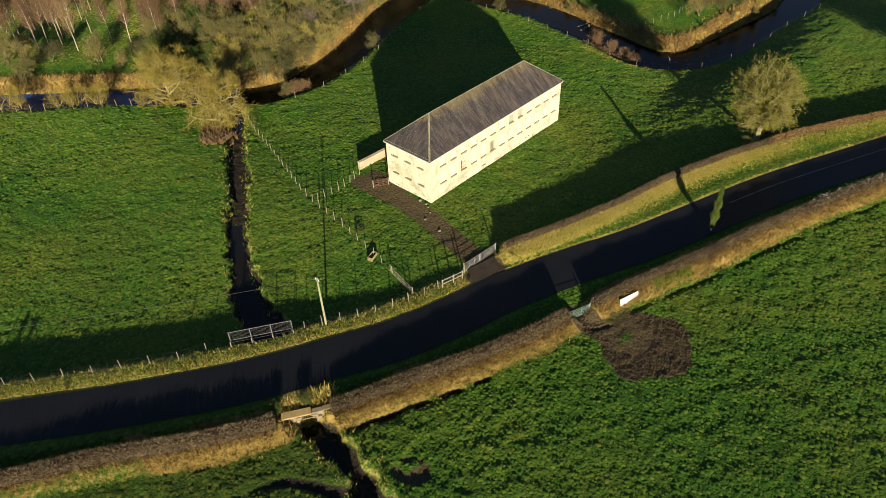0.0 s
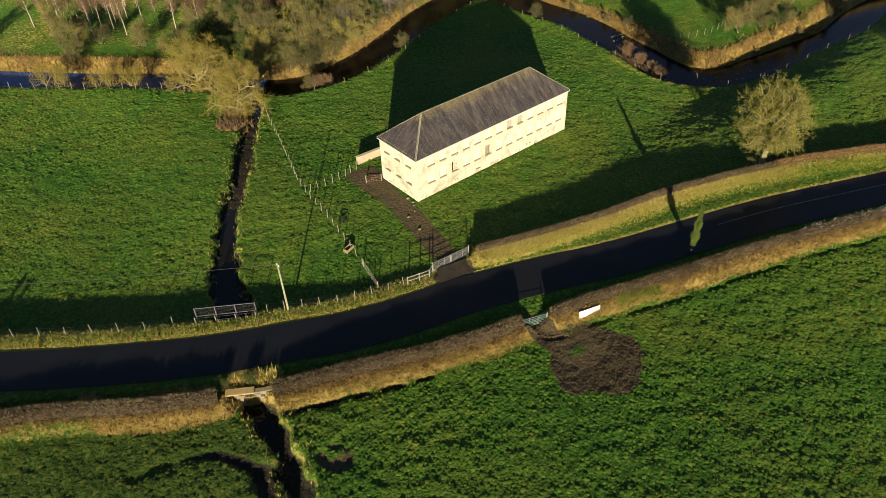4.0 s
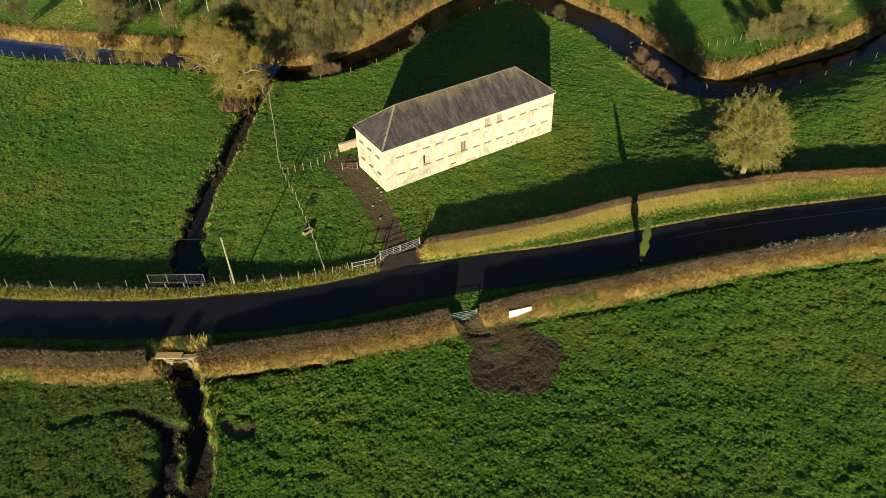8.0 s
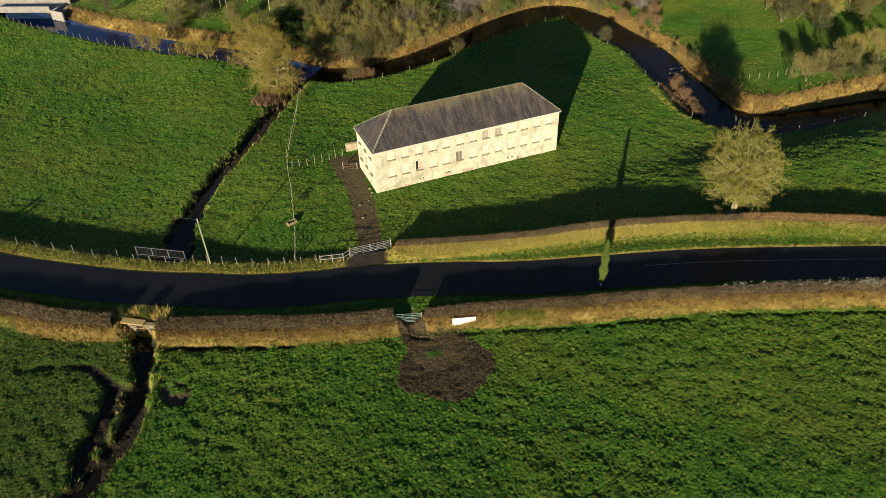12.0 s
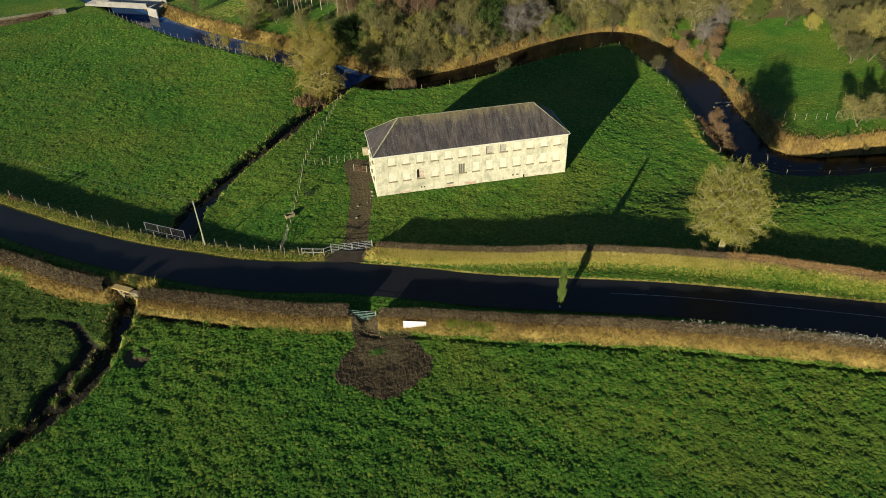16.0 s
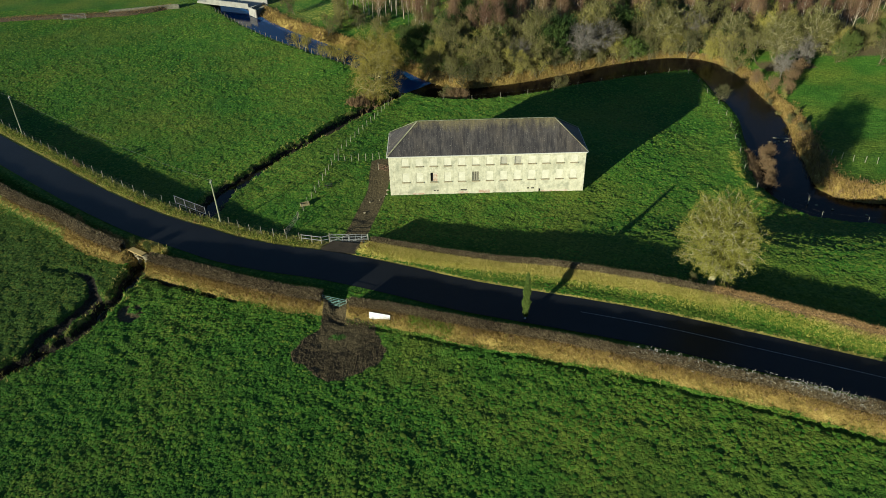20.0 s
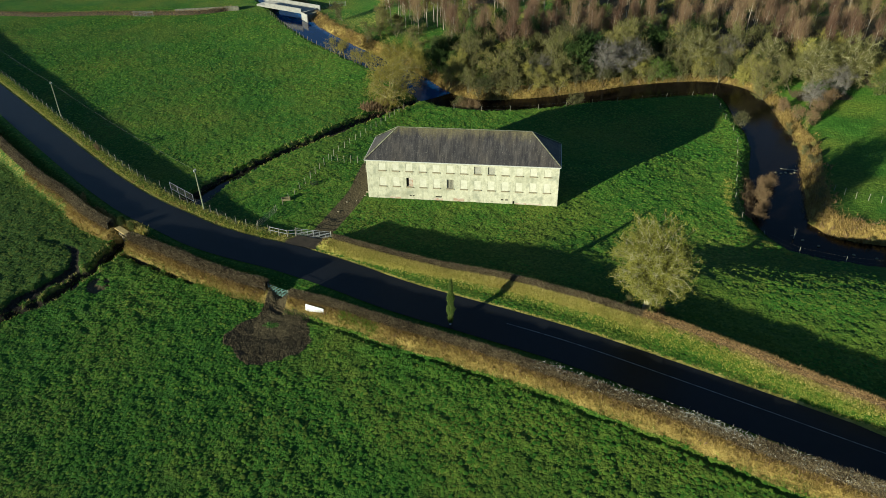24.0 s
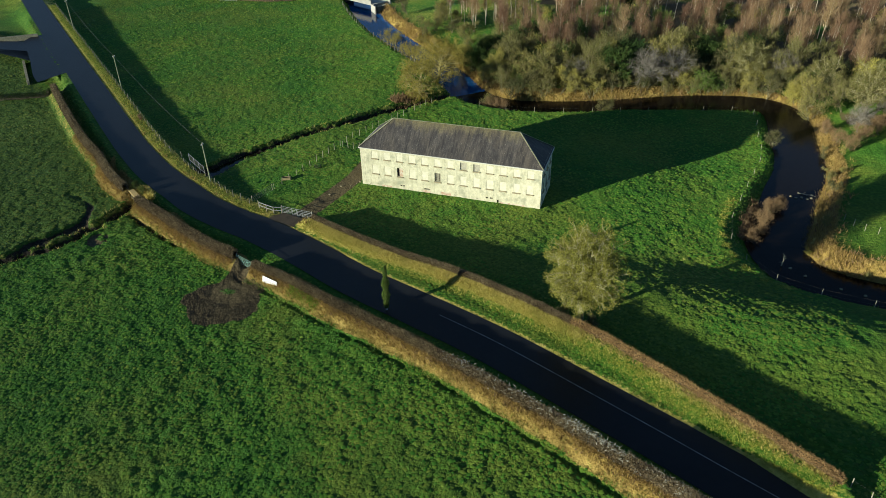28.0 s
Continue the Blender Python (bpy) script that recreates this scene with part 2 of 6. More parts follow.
def water_material(name, base, rough=0.06, spec=0.5):
    t = Tree(name, rough)
    t.b.inputs["Base Color"].default_value = (*base, 1)
    t.b.inputs["IOR"].default_value = 1.33
    t.b.inputs["Specular IOR Level"].default_value = spec
    t.bump(t.noise(1.6, 3), 0.25, 0.06)
    return t.m


def plaster_material():
    """Old limewash over rough plaster: cream with grey runs and worn patches that show the stone."""
    t = Tree("limewashed_plaster", 0.9)
    patch, mid, fine = t.noise(0.55, 5, 0.62), t.noise(2.6, 4), t.noise(14, 3)
    runs = t.noise(1.0, 4, 0.6, stretch=(2.4, 2.4, 0.7))
    c = t.ramp(mid, (0.3, (0.52, 0.49, 0.345)), (0.7, (0.71, 0.68, 0.51)))
    c = t.mix(t.ramp(runs, (0.46, (0, 0, 0)), (0.7, (0.5, 0.5, 0.5))), c, (0.33, 0.325, 0.22))
    c = t.mix(t.ramp(t.noise(1.3, 6, 0.75), (0.54, (0, 0, 0)), (0.66, (0.75, 0.75, 0.75))), c, (0.21, 0.2, 0.125))
    c = t.mix(t.ramp(t.noise(0.3, 4, 0.6), (0.5, (0, 0, 0)), (0.7, (0.5, 0.5, 0.5))), c, (0.37, 0.355, 0.22))
    c = t.mix(t.ramp(patch, (0.54, (0, 0, 0)), (0.66, (0.75, 0.75, 0.75))), c, (0.33, 0.33, 0.235))
    t.colour(c)
    t.bump(t.math("ADD", mid, t.math("MULTIPLY", fine, 0.5)), 0.5, 0.04)
    return t.m


def slate_material():
    """Blue-grey slates in courses, browned by lichen, with run-off streaks down the slope."""
    t = Tree("old_slates", 0.7)
    br = t.node("TexBrick", Scale=1.0, Mortar_Size=0.014, Brick_Width=0.3, Row_Height=0.2)
    uv = t.node("UVMap").outputs[0]
    t.link(uv, br.inputs["Vector"])
    thin, broad = t.noise(1.0, 5, 0.75, coord=uv, stretch=(5.5, 0.45, 1)), t.noise(1.0, 6, 0.75, coord=uv, stretch=(1.1, 0.35, 1))
    streak = t.math("ADD", t.math("MULTIPLY", thin, 0.45), t.math("MULTIPLY", broad, 0.55))
    wide = t.noise(0.35, 4, 0.6, coord=uv, stretch=(1, 0.5, 1))
    spots, each = t.noise(4.0, 5, 0.7, coord=uv), t.noise(2.2, 2, 0.5, coord=uv, stretch=(1.5, 2.3, 1))
    c = t.ramp(streak, (0.38, (0.026, 0.024, 0.026)), (0.5, (0.07, 0.062, 0.06)), (0.62, (0.145, 0.127, 0.108)))
    c = t.mix(t.ramp(wide, (0.46, (0, 0, 0)), (0.7, (0.5, 0.5, 0.5))), c, (0.125, 0.1, 0.072))
    c = t.mix(t.ramp(t.noise(1.0, 5, 0.7, coord=uv, stretch=(2.6, 0.3, 1)), (0.53, (0, 0, 0)), (0.62, (0.8, 0.8, 0.8))), c, (0.028, 0.026, 0.028))
    sep = t.node("SeparateXYZ")
    t.link(uv, sep.inputs[0])
    crest = t.math("ADD", t.math("MULTIPLY", sep.outputs[1], 0.2), t.math("SUBTRACT", t.math("MULTIPLY", broad, 1.3), 0.95))
    c = t.mix(t.ramp(crest, (0.42, (0, 0, 0)), (0.85, (0.7, 0.7, 0.7))), c, (0.24, 0.2, 0.085))
    c = t.mix(t.ramp(t.noise(7.0, 3, 0.6, coord=uv), (0.66, (0, 0, 0)), (0.7, (0.9, 0.9, 0.9))), c, (0.42, 0.4, 0.34))
    c = t.mix(t.ramp(spots, (0.64, (0, 0, 0)), (0.7, (0.8, 0.8, 0.8))), c, (0.36, 0.33, 0.27))
    c = t.mix(t.ramp(each, (0.35, (0.35, 0.35, 0.35)), (0.55, (0, 0, 0))), c, (0.045, 0.042, 0.045))
    t.colour(c)
    t.b.inputs["Specular IOR Level"].default_value = 0.25
    t.bump(br.outputs["Fac"], 0.3, -0.012)
    return t.m


def brick_material():
    t = Tree("orange_brick", 0.9)
    br = t.node("TexBrick", Scale=1.0, Mortar_Size=0.012, Brick_Width=0.23, Row_Height=0.075)
    br.inputs["Color1"].default_value, br.inputs["Color2"].default_value = (0.4, 0.2, 0.1, 1), (0.5, 0.33, 0.2, 1)
    br.inputs["Mortar"].default_value = (0.5, 0.46, 0.38, 1)
    mp = t.node("Mapping")
    mp.inputs["Rotation"].default_value = (radians(90), 0, 0)
    t.link(t.place(), mp.inputs["Vector"])
    t.link(mp.outputs[0], br.inputs["Vector"])
    t.colour(t.mix(t.ramp(t.noise(1.6, 4), (0.4, (0, 0, 0)), (0.55, (0.9, 0.9, 0.9))), br.outputs["Color"], (0.6, 0.55, 0.44)))
    return t.m


# west river water: blue of the reflected sky is put into its base colour
M_ROAD, M_SKYBLUE_RIVER, M_STREAM = road_material(), water_material("sky_tinted_river_water", (0.012, 0.065, 0.2), 0.03, 0.5), water_material("ditch_water", (0.012, 0.011, 0.008))
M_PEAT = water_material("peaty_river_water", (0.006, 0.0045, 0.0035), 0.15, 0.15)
M_WALL, M_SLATE, M_BRICK = plaster_material(), slate_material(), brick_material()
M_LEAD = plain("lichened_ridge_tiles", (0.34, 0.33, 0.21), (0.54, 0.52, 0.36), 0.8, 2.0)
M_MUD = plain("trodden_mud", (0.055, 0.041, 0.02), (0.2, 0.15, 0.075), 0.85, 2.5, 0.02)
M_APRON = plain("dirty_tarmac", (0.03, 0.025, 0.018), (0.085, 0.066, 0.045), 0.85, 1.2, 0.02)
M_LOUVRE = plain("weathered_louvre_paint", (0.36, 0.34, 0.26), (0.56, 0.53, 0.42), 0.85, 3.0)
M_FEED = plain("yellowed_boards", (0.2, 0.17, 0.08), (0.34, 0.29, 0.15), 0.85, 3.0, 0.01)
M_PAINT = plain("chipped_white_paint", (0.32, 0.32, 0.3), (0.5, 0.5, 0.47), 0.6, 3.0)
M_RUST = plain("rusty_steel", (0.16, 0.08, 0.05), (0.34, 0.19, 0.12), 0.8, 4.0)
M_SHEET = plain("sunlit_block", (0.4, 0.33, 0.2), (0.58, 0.5, 0.34), 0.9, 1.6, 0.02)
M_OCHRE = plain("ochre_lichened_stone", (0.4, 0.28, 0.1), (0.66, 0.5, 0.22), 0.9, 1.6, 0.02)
M_SLAB = plain("tan_sandstone", (0.28, 0.215, 0.11), (0.44, 0.35, 0.19), 0.9, 1.6, 0.02)
M_LINE = plain("worn_road_paint", (0.05, 0.05, 0.05), (0.5, 0.5, 0.47), 0.7, 1.5)

# ---------------------------------------------------------------- building blocks
def mesh_np(name, verts, faces, material=None):
    """A mesh from an array of places and one of triangles or quads."""
    verts, faces = np.asarray(verts, np.float32), np.asarray(faces, np.int32)
    n, k = faces.shape
    me = bpy.data.meshes.new(name)
    me.vertices.add(len(verts))
    me.vertices.foreach_set("co", verts.ravel())
    me.loops.add(n * k)
    me.loops.foreach_set("vertex_index", faces.ravel())
    me.polygons.add(n)
    me.polygons.foreach_set("loop_start", np.arange(0, n * k, k, dtype=np.int32))
    me.polygons.foreach_set("loop_total", np.full(n, k, np.int32))
    me.update(calc_edges=True)
    if material:
        me.materials.append(material)
    return me


def mesh_bm(name, bm, material):
    me = bpy.data.meshes.new(name)
    bm.normal_update()
    bm.to_mesh(me)
    bm.free()
    me.materials.append(material)
    return me


def part(name, data, material, parent, label=""):
    """One mesh object under a thing or a part; data is a bmesh or a mesh."""
    me = mesh_bm(name, data, material) if isinstance(data, bmesh.types.BMesh) else data
    ob = new(name, me)
    ob.parent = parent
    if label:
        tagged(ob, label)
    return ob


def thing(name, place, label, category, group="", turn=0.0, kind=""):
    ob = new(name)
    ob.matrix_world = pose(*place, 0, 0, turn)
    return tagged(ob, label, category, group, kind)


def box(bm, lo, hi, bevel=0.0, m=None):
    """Adds a box, its long edges bevelled, to a bmesh."""
    r = bmesh.ops.create_cube(bm, size=1)
    size, mid = Vector(hi) - Vector(lo), (Vector(hi) + Vector(lo)) / 2
    bmesh.ops.scale(bm, vec=size, verts=r["verts"])
    bmesh.ops.translate(bm, vec=mid, verts=r["verts"])
    if m:
        bmesh.ops.transform(bm, matrix=m, verts=r["verts"])
    if bevel:
        bmesh.ops.bevel(bm, geom=list({e for v in r["verts"] for e in v.link_edges}), offset=bevel, segments=1, affect="EDGES")
    return bm


def boxed(lo, hi, bevel=0.0):
    return box(bmesh.new(), lo, hi, bevel)


def bar(bm, a, b, r0, r1=None, sides=6):
    """A round bar from a to b."""
    a, b = Vector(a), Vector(b)
    r = bmesh.ops.create_cone(bm, cap_ends=True, segments=sides, radius1=r0, radius2=r0 if r1 is None else r1, depth=(b - a).length)
    m = Matrix.Translation((a + b) / 2) @ (b - a).to_track_quat("Z", "Y").to_matrix().to_4x4()
    bmesh.ops.transform(bm, matrix=m, verts=r["verts"])
    return bm


def barred(a, b, r0, r1=None, sides=6):
    return bar(bmesh.new(), a, b, r0, r1, sides)


def smooth_line(points, step=1.0):
    """Points at even steps along a smooth curve through the given ones."""
    p = np.asarray(points, float)
    q = np.vstack([2 * p[0] - p[1], p, 2 * p[-1] - p[-2]])
    out = []
    for i in range(1, len(q) - 2):
        n = max(2, int(np.linalg.norm(q[i + 1] - q[i]) / step * 2))
        t = np.linspace(0, 1, n, endpoint=False)[:, None]
        a, b, c, d = q[i - 1], q[i], q[i + 1], q[i + 2]
        out.append(0.5 * (2 * b + (c - a) * t + (2 * a - 5 * b + 4 * c - d) * t * t + (3 * b - a - 3 * c + d) * t ** 3))
    out = np.vstack(out + [q[-2:-1]])
    s = np.r_[0, np.cumsum(np.linalg.norm(np.diff(out, axis=0), axis=1))]
    at = np.linspace(0, s[-1], max(2, int(round(s[-1] / step)) + 1))
    return np.stack([np.interp(at, s, out[:, k]) for k in range(out.shape[1])], 1)


def normals(line):
    d = np.gradient(line, axis=0)
    d /= np.linalg.norm(d, axis=1)[:, None]
    return np.stack([-d[:, 1], d[:, 0]], 1)


def away(x, y, line, reach=None):
    """The distance of places from a line, and the side: positive to the left of its run. With a reach, only places so near count."""
    best, side = np.full(x.shape, 1e9), np.zeros(x.shape)
    if reach is not None:
        for k in range(0, len(line) - 1, 10):
            some = line[k:k + 11]
            (x0, y0), (x1, y1) = some.min(0) - reach, some.max(0) + reach
            at = np.nonzero((x > x0) & (x < x1) & (y > y0) & (y < y1))
            if len(at[0]):
                d, s = away(x[at], y[at], some)
                closer = d < best[at]
                best[at] = np.where(closer, d, best[at])
                side[at] = np.where(closer, s, side[at])
        return best, side
    for a, b in zip(line[:-1], line[1:]):
        dx, dy = b - a
        t = np.clip(((x - a[0]) * dx + (y - a[1]) * dy) / (dx * dx + dy * dy + 1e-9), 0, 1)
        ex, ey = x - a[0] - t * dx, y - a[1] - t * dy
        d = ex * ex + ey * ey
        near = d < best
        best = np.where(near, d, best)
        side = np.where(near, np.sign(dx * (y - a[1]) - dy * (x - a[0])), side)
    return np.sqrt(best), side


def sstep(v, a, b):
    t = np.clip((v - a) / (b - a), 0, 1)
    return t * t * (3 - 2 * t)


def value_noise(x, y, size, seed):
    """Smooth noise from 0 to 1 with the given grain size in metres."""
    rng = np.random.RandomState(seed)
    table = rng.rand(256, 256)
    u, v = x / size + 1000, y / size + 1000
    i, j = np.floor(u).astype(int), np.floor(v).astype(int)
    fu, fv = u - i, v - j
    fu, fv = fu * fu * (3 - 2 * fu), fv * fv * (3 - 2 * fv)
    g = lambda a, b: table[a % 256, b % 256]
    return (g(i, j) * (1 - fu) + g(i + 1, j) * fu) * (1 - fv) + (g(i, j + 1) * (1 - fu) + g(i + 1, j + 1) * fu) * fv


# ---------------------------------------------------------------- the plan
ROAD_N = smooth_line([(-175, 112), (-128, 74), (-90, 43.6), (-63.4, 22.5), (-43.3, 6.3), (-33.5, -1), (-28, -4.5), (-22.5, -7.4), (-18, -9.8), (-12.5, -11.8), (-6.4, -13.5),
                      (-1.5, -15.4), (4.6, -18.2), (10.7, -21.2), (20.5, -25), (29, -28.4), (38.4, -32.9), (45.5, -36.4), (54.4, -40.8), (75, -50.5), (120, -72), (190, -105)], 2.0)
ROAD_W = 5.5
ROAD = ROAD_N - normals(ROAD_N) * (np.interp(ROAD_N[:, 0], (-45, -10), (2.5, 2.75)) + np.interp(ROAD_N[:, 0], (-60, -35, -5, 9), (1.0, 0.65, 0.45, 0.1)))[:, None]
RIVER = smooth_line([(-75, 150), (-60, 125), (-48, 107), (-40, 95), (-31, 83), (-22, 73.5), (-13, 64), (-5, 56), (1, 48), (5.8, 43.4), (12, 41.4), (17, 41.9), (25, 44), (33, 47.4), (43, 52.0), (51, 54.5),
                     (57, 55.2), (60.9, 52.8), (62.2, 47), (62.2, 39), (62.6, 32), (61.7, 24.5), (60.4, 19.5), (58.9, 12), (57.6, 7), (57.3, 2.5), (59.5, -2.3), (65, -5.1), (75, -6.3), (90, -8.3), (120, -8), (190, -30)], 1.5)
DITCH = smooth_line([(-27.1, -4.0), (-26.3, -2.2), (-25.3, 0.9), (-22.3, 7.8), (-18.4, 14.5), (-14.2, 20), (-9.3, 27.5), (-4.7, 34.2), (-1.7, 38.4), (0.5, 43)], 1.0)
STREAM = smooth_line([(-30.0, -13.4), (-30.15, -15), (-30.4, -18), (-31, -22), (-32.3, -26), (-34.4, -29), (-36.4, -31.2), (-40, -34.5), (-46, -40), (-55, -48), (-75, -62)], 1.0)
BRANCH = smooth_line([(-41.5, -13.8), (-37, -15.2), (-34.9, -16.9), (-33.6, -19.2), (-32.8, -21.2), (-33.3, -22.4), (-34.1, -23.9), (-35.1, -25.8), (-35.9, -28.2), (-36.4, -31)], 0.7)
HEDGE_S = [smooth_line([(-75, 19.5), (-62, 9.0), (-51.5, 1.0), (-44, -4), (-40, -7.2), (-36, -10), (-32.5, -12.0)], 1.0),
           smooth_line([(-28.3, -14.5), (-25, -16.2), (-20.5, -18.3), (-15.8, -20.6), (-10.8, -22.6), (-6.3, -24.0)], 1.0),
           smooth_line([(-3.2, -25.0), (1, -26.3), (6, -28.2), (10.5, -30), (17, -32.3), (24.5, -35.4), (31, -38.2), (37, -40.9), (43.5, -44.2), (55, -49.6), (80, -61)], 1.0)]
HEDGE_N = smooth_line([(-1.7, -12.7), (1, -13.7), (7, -16), (13.5, -18.3), (20.6, -20.3), (27, -22.8), (33.3, -25.6), (39.1, -28.7), (43, -31.1), (48, -34.3), (56.5, -40), (62, -43.2), (85, -54)], 1.0)
HEDGE_N = HEDGE_N[:67]
ROAD_Z = ((-175, -130, -60, -43, -25, -5, 5, 20, 45, 75, 120, 190), (1.6, 1.2, 0.5, 0.35, 0.4, 0.4, 0.6, 1.3, 2.3, 3.3, 4.2, 5))
WATER_Z, HALF = -2.45, 3.0


def base_height(x, y):
    south = 0.2 + np.where(x > 0, 0.04 * np.minimum(x, 60), 0.02 * np.maximum(x, -50)) + 0.012 * np.clip(-y - 30, -10, 30)
    north = (-0.1 - 0.9 * sstep(y, 5, 40) * sstep(x, -25, 0) - 0.84 * sstep(-x, 9, 27) - 0.9 * sstep(x, 32, 50) * sstep(y, -20, -5)
             + 0.03 * np.clip(y - 75, 0, 120) * sstep(x, -30, 10) + 0.055 * np.clip(x - 68, 0, 60))
    s = sstep(y, -22, -6)
    return south * (1 - s) + north * s


def clump(x, y):
    """Tussocks, 0 to 1."""
    u, v = 0.635 * x + 0.773 * y, 0.635 * y - 0.773 * x
    c = 0.42 * value_noise(u, v * 0.6, 0.85, 90) + 0.33 * value_noise(x + 0.35 * y, y, 0.42, 91) + 0.25 * value_noise(x, y - 0.3 * x, 0.27, 92)
    return 0.6 * c + 0.4 * sstep(c, 0.3, 0.7)


def ground_at(x, y):
    """Height and zones (straw, soil, wet) of the ground."""
    x, y = np.asarray(x, float), np.asarray(y, float)
    z = base_height(x, y)
    near = (np.abs(x) < 160) & (np.abs(y - 30) < 130)
    z = z + 0.22 * (value_noise(x, y, 14, 1) - 0.5) * near + (0.06 * (value_noise(x, y, 2.2, 2) - 0.5) + 0.04 * (value_noise(x, y, 0.9, 3) - 0.5)) * near * sstep(y, -66, -57)
    lush = 0.15 + 0.09 * sstep(-y, 10, 26) * value_noise(x, y, 11, 93) + 0.03 * value_noise(x, y, 6, 94)
    flat = 1 - sstep(away(x, y, ROAD, 5)[0], ROAD_W / 2, ROAD_W / 2 + 1.0)
    lush = lush * sstep(y, -61.5, -57) * (1 - sstep(y, 85, 110)) * sstep(x, -112, -95) * (1 - sstep(x, 75, 95))
    z = z + lush * (clump(x, y) - 0.45) * near * (1 - flat)
    straw, soil, wet = np.zeros(x.shape), np.zeros(x.shape), np.zeros(x.shape)
    # road on its low bank, with verges
    d, side = away(x, y, ROAD, 8)
    rz = np.interp(x, *ROAD_Z)
    reach = np.where(side > 0, 6.5, 5.0)
    t = sstep(d, ROAD_W / 2 + np.where((side > 0) & (x < -8), 1.7, 0.6), reach)
    z = (rz - 0.06) * (1 - t) + z * t
    verge = sstep(d, ROAD_W / 2 - 0.2, ROAD_W / 2 + 0.3) * (1 - sstep(d, ROAD_W / 2 + 2.2, ROAD_W / 2 + 3.0)) * (side > 0)
    straw = np.maximum(straw, verge * np.where(x < -6, 0.6, 0.3))
    rim = (1 - sstep(d, ROAD_W / 2 + 0.25, ROAD_W / 2 + 0.45)) * (side > 0)
    straw = np.maximum(straw, rim)
    soil = np.maximum(soil, 0.3 * (1 - sstep(d, ROAD_W / 2 + 0.3, ROAD_W / 2 + 0.8)) * (side < 0))
    # hedge banks
    for line in HEDGE_S:
        dh, sh = away(x, y, line, 3)
        z = z + np.where(sh < 0, 0.95 * (1 - sstep(dh, 0.2, 1.85)), 0.95 * (1 - sstep(dh, 0.3, 0.9)))
        ext = 0.75 * (value_noise(x, y, 2.6, 18) - 0.35)
        straw = np.maximum(straw, (1 - sstep(dh, 1.35 + ext, 2.0 + ext)) * np.where(x < -42, 0.45, 1.0))
    dh, sh = away(x, y, HEDGE_S[2], 4)
    furrow = (1 - sstep(np.abs(dh - 2.25 - 0.5 * (value_noise(x, y, 2.6, 18) - 0.5)), 0.05, 0.4)) * (sh < 0) * sstep(value_noise(x, y, 2.1, 19), 0.2, 0.55)
    z = z - 0.26 * furrow
    dh, sh = away(x, y, HEDGE_N, 3.5)
    z = z + np.where(sh < 0, 0.9 * (1 - sstep(dh, 0.1, 2.6)), 0.9 * (1 - sstep(dh, 0.3, 0.9)))
    straw = np.maximum(straw, np.where(sh < 0, (0.75 + 0.3 * value_noise(x, y, 1.6, 17)) * (1 - 0.62 * sstep(x, 33, 38)) * (1 - sstep(dh, 1.1 + 0.7 * (1 - sstep(x, 2, 16)), 2.1 + 0.6 * (1 - sstep(x, 2, 16)))), 0.7 * (1 - sstep(dh, 0.4, 0.9))))
    gap = 1 - sstep(np.hypot(x + 29.8, y + 12.2), 1.6, 2.6)
    straw = np.maximum(straw, gap)
    # a spade-cut drain along the foot of the middle hedge
    dd, _ = away(x, y, HEDGE_S[1][1:15] - normals(HEDGE_S[1])[1:15] * 1.95, 2)
    cut = (1 - sstep(dd, 0.05, 0.5)) * sstep(value_noise(x, y, 1.4, 15), 0.12, 0.5)
    z = z - 0.5 * cut
    wet = np.maximum(wet, cut)
    # river
    dr, sr = away(x, y, RIVER[::2])
    half = HALF + 0.5 * (value_noise(x, y, 7, 5) - 0.5)
    wide = np.where(sr > 0, 3.2, 2.6 + 1.9 * np.exp(-((y - 2) / 9) ** 2) * (x > 45))
    t = sstep(dr, half - 0.6, half + wide)
    z = (WATER_Z - 0.7) * (1 - t) + z * t
    straw = np.maximum(straw, np.where(sr > 0, 0.95 * (1 - sstep(dr, half + 2.6, half + 4.6)), 0.42 * (1 - sstep(dr, half + 0.6, half + 1.6))))
    wet = np.maximum(wet, 1 - sstep(dr, half - 0.3, half + 0.7))
    # ditches
    for line, w, deep in ((DITCH, 0.85, 1.15), (STREAM, 0.66, 1.2), (BRANCH, 0.2, 0.16 + 0.5 * sstep(-y, 18, 21.5))):
        dl, _ = away(x, y, line, 6)
        hw = w * (0.25 + 0.6 * value_noise(x, y, 3, 8) + 1.2 * value_noise(x, y, 0.8, 9))
        if line is BRANCH:
            hw = hw + (0.08 + 0.6 * value_noise(x, y, 1.3, 36)) * sstep(-y, 18.5, 21.5)
        if line is DITCH:
            hw = hw + 0.9 * (1 - sstep(y, -3, 9))
        t = sstep(dl, hw * 0.75, hw + 0.65)
        open_ = sstep(d, ROAD_W / 2 + 1.5, ROAD_W / 2 + 2.6) if line is DITCH else 1.0
        z = z - deep * (1 - t) * open_
        wet = np.maximum(wet, open_ * (1 - sstep(dl, hw - 0.1, hw + 0.55)) * (sstep(-y, 13.5, 17) if line is BRANCH else 1.0))
        straw = np.maximum(straw, (0.0 if line is BRANCH else 0.45) * (1 - sstep(dl, hw + 0.5, hw + 1.1)))
    # poached gateway and the earth track to the mill
    ang = np.arctan2(y + 30.3, x + 3.6)
    rad = np.hypot((x + 3.6) / 4.5, (y + 31.0) / 4.5) + 0.05 * np.sin(3 * ang + 1) + 0.04 * np.sin(5 * ang) + 0.18 * (value_noise(x, y, 0.9, 35) - 0.5)
    neck = (1 - sstep(np.abs(x + 4.9), 1.0, 1.6)) * (1 - sstep(np.abs(y + 25.6), 2.4, 3.2))
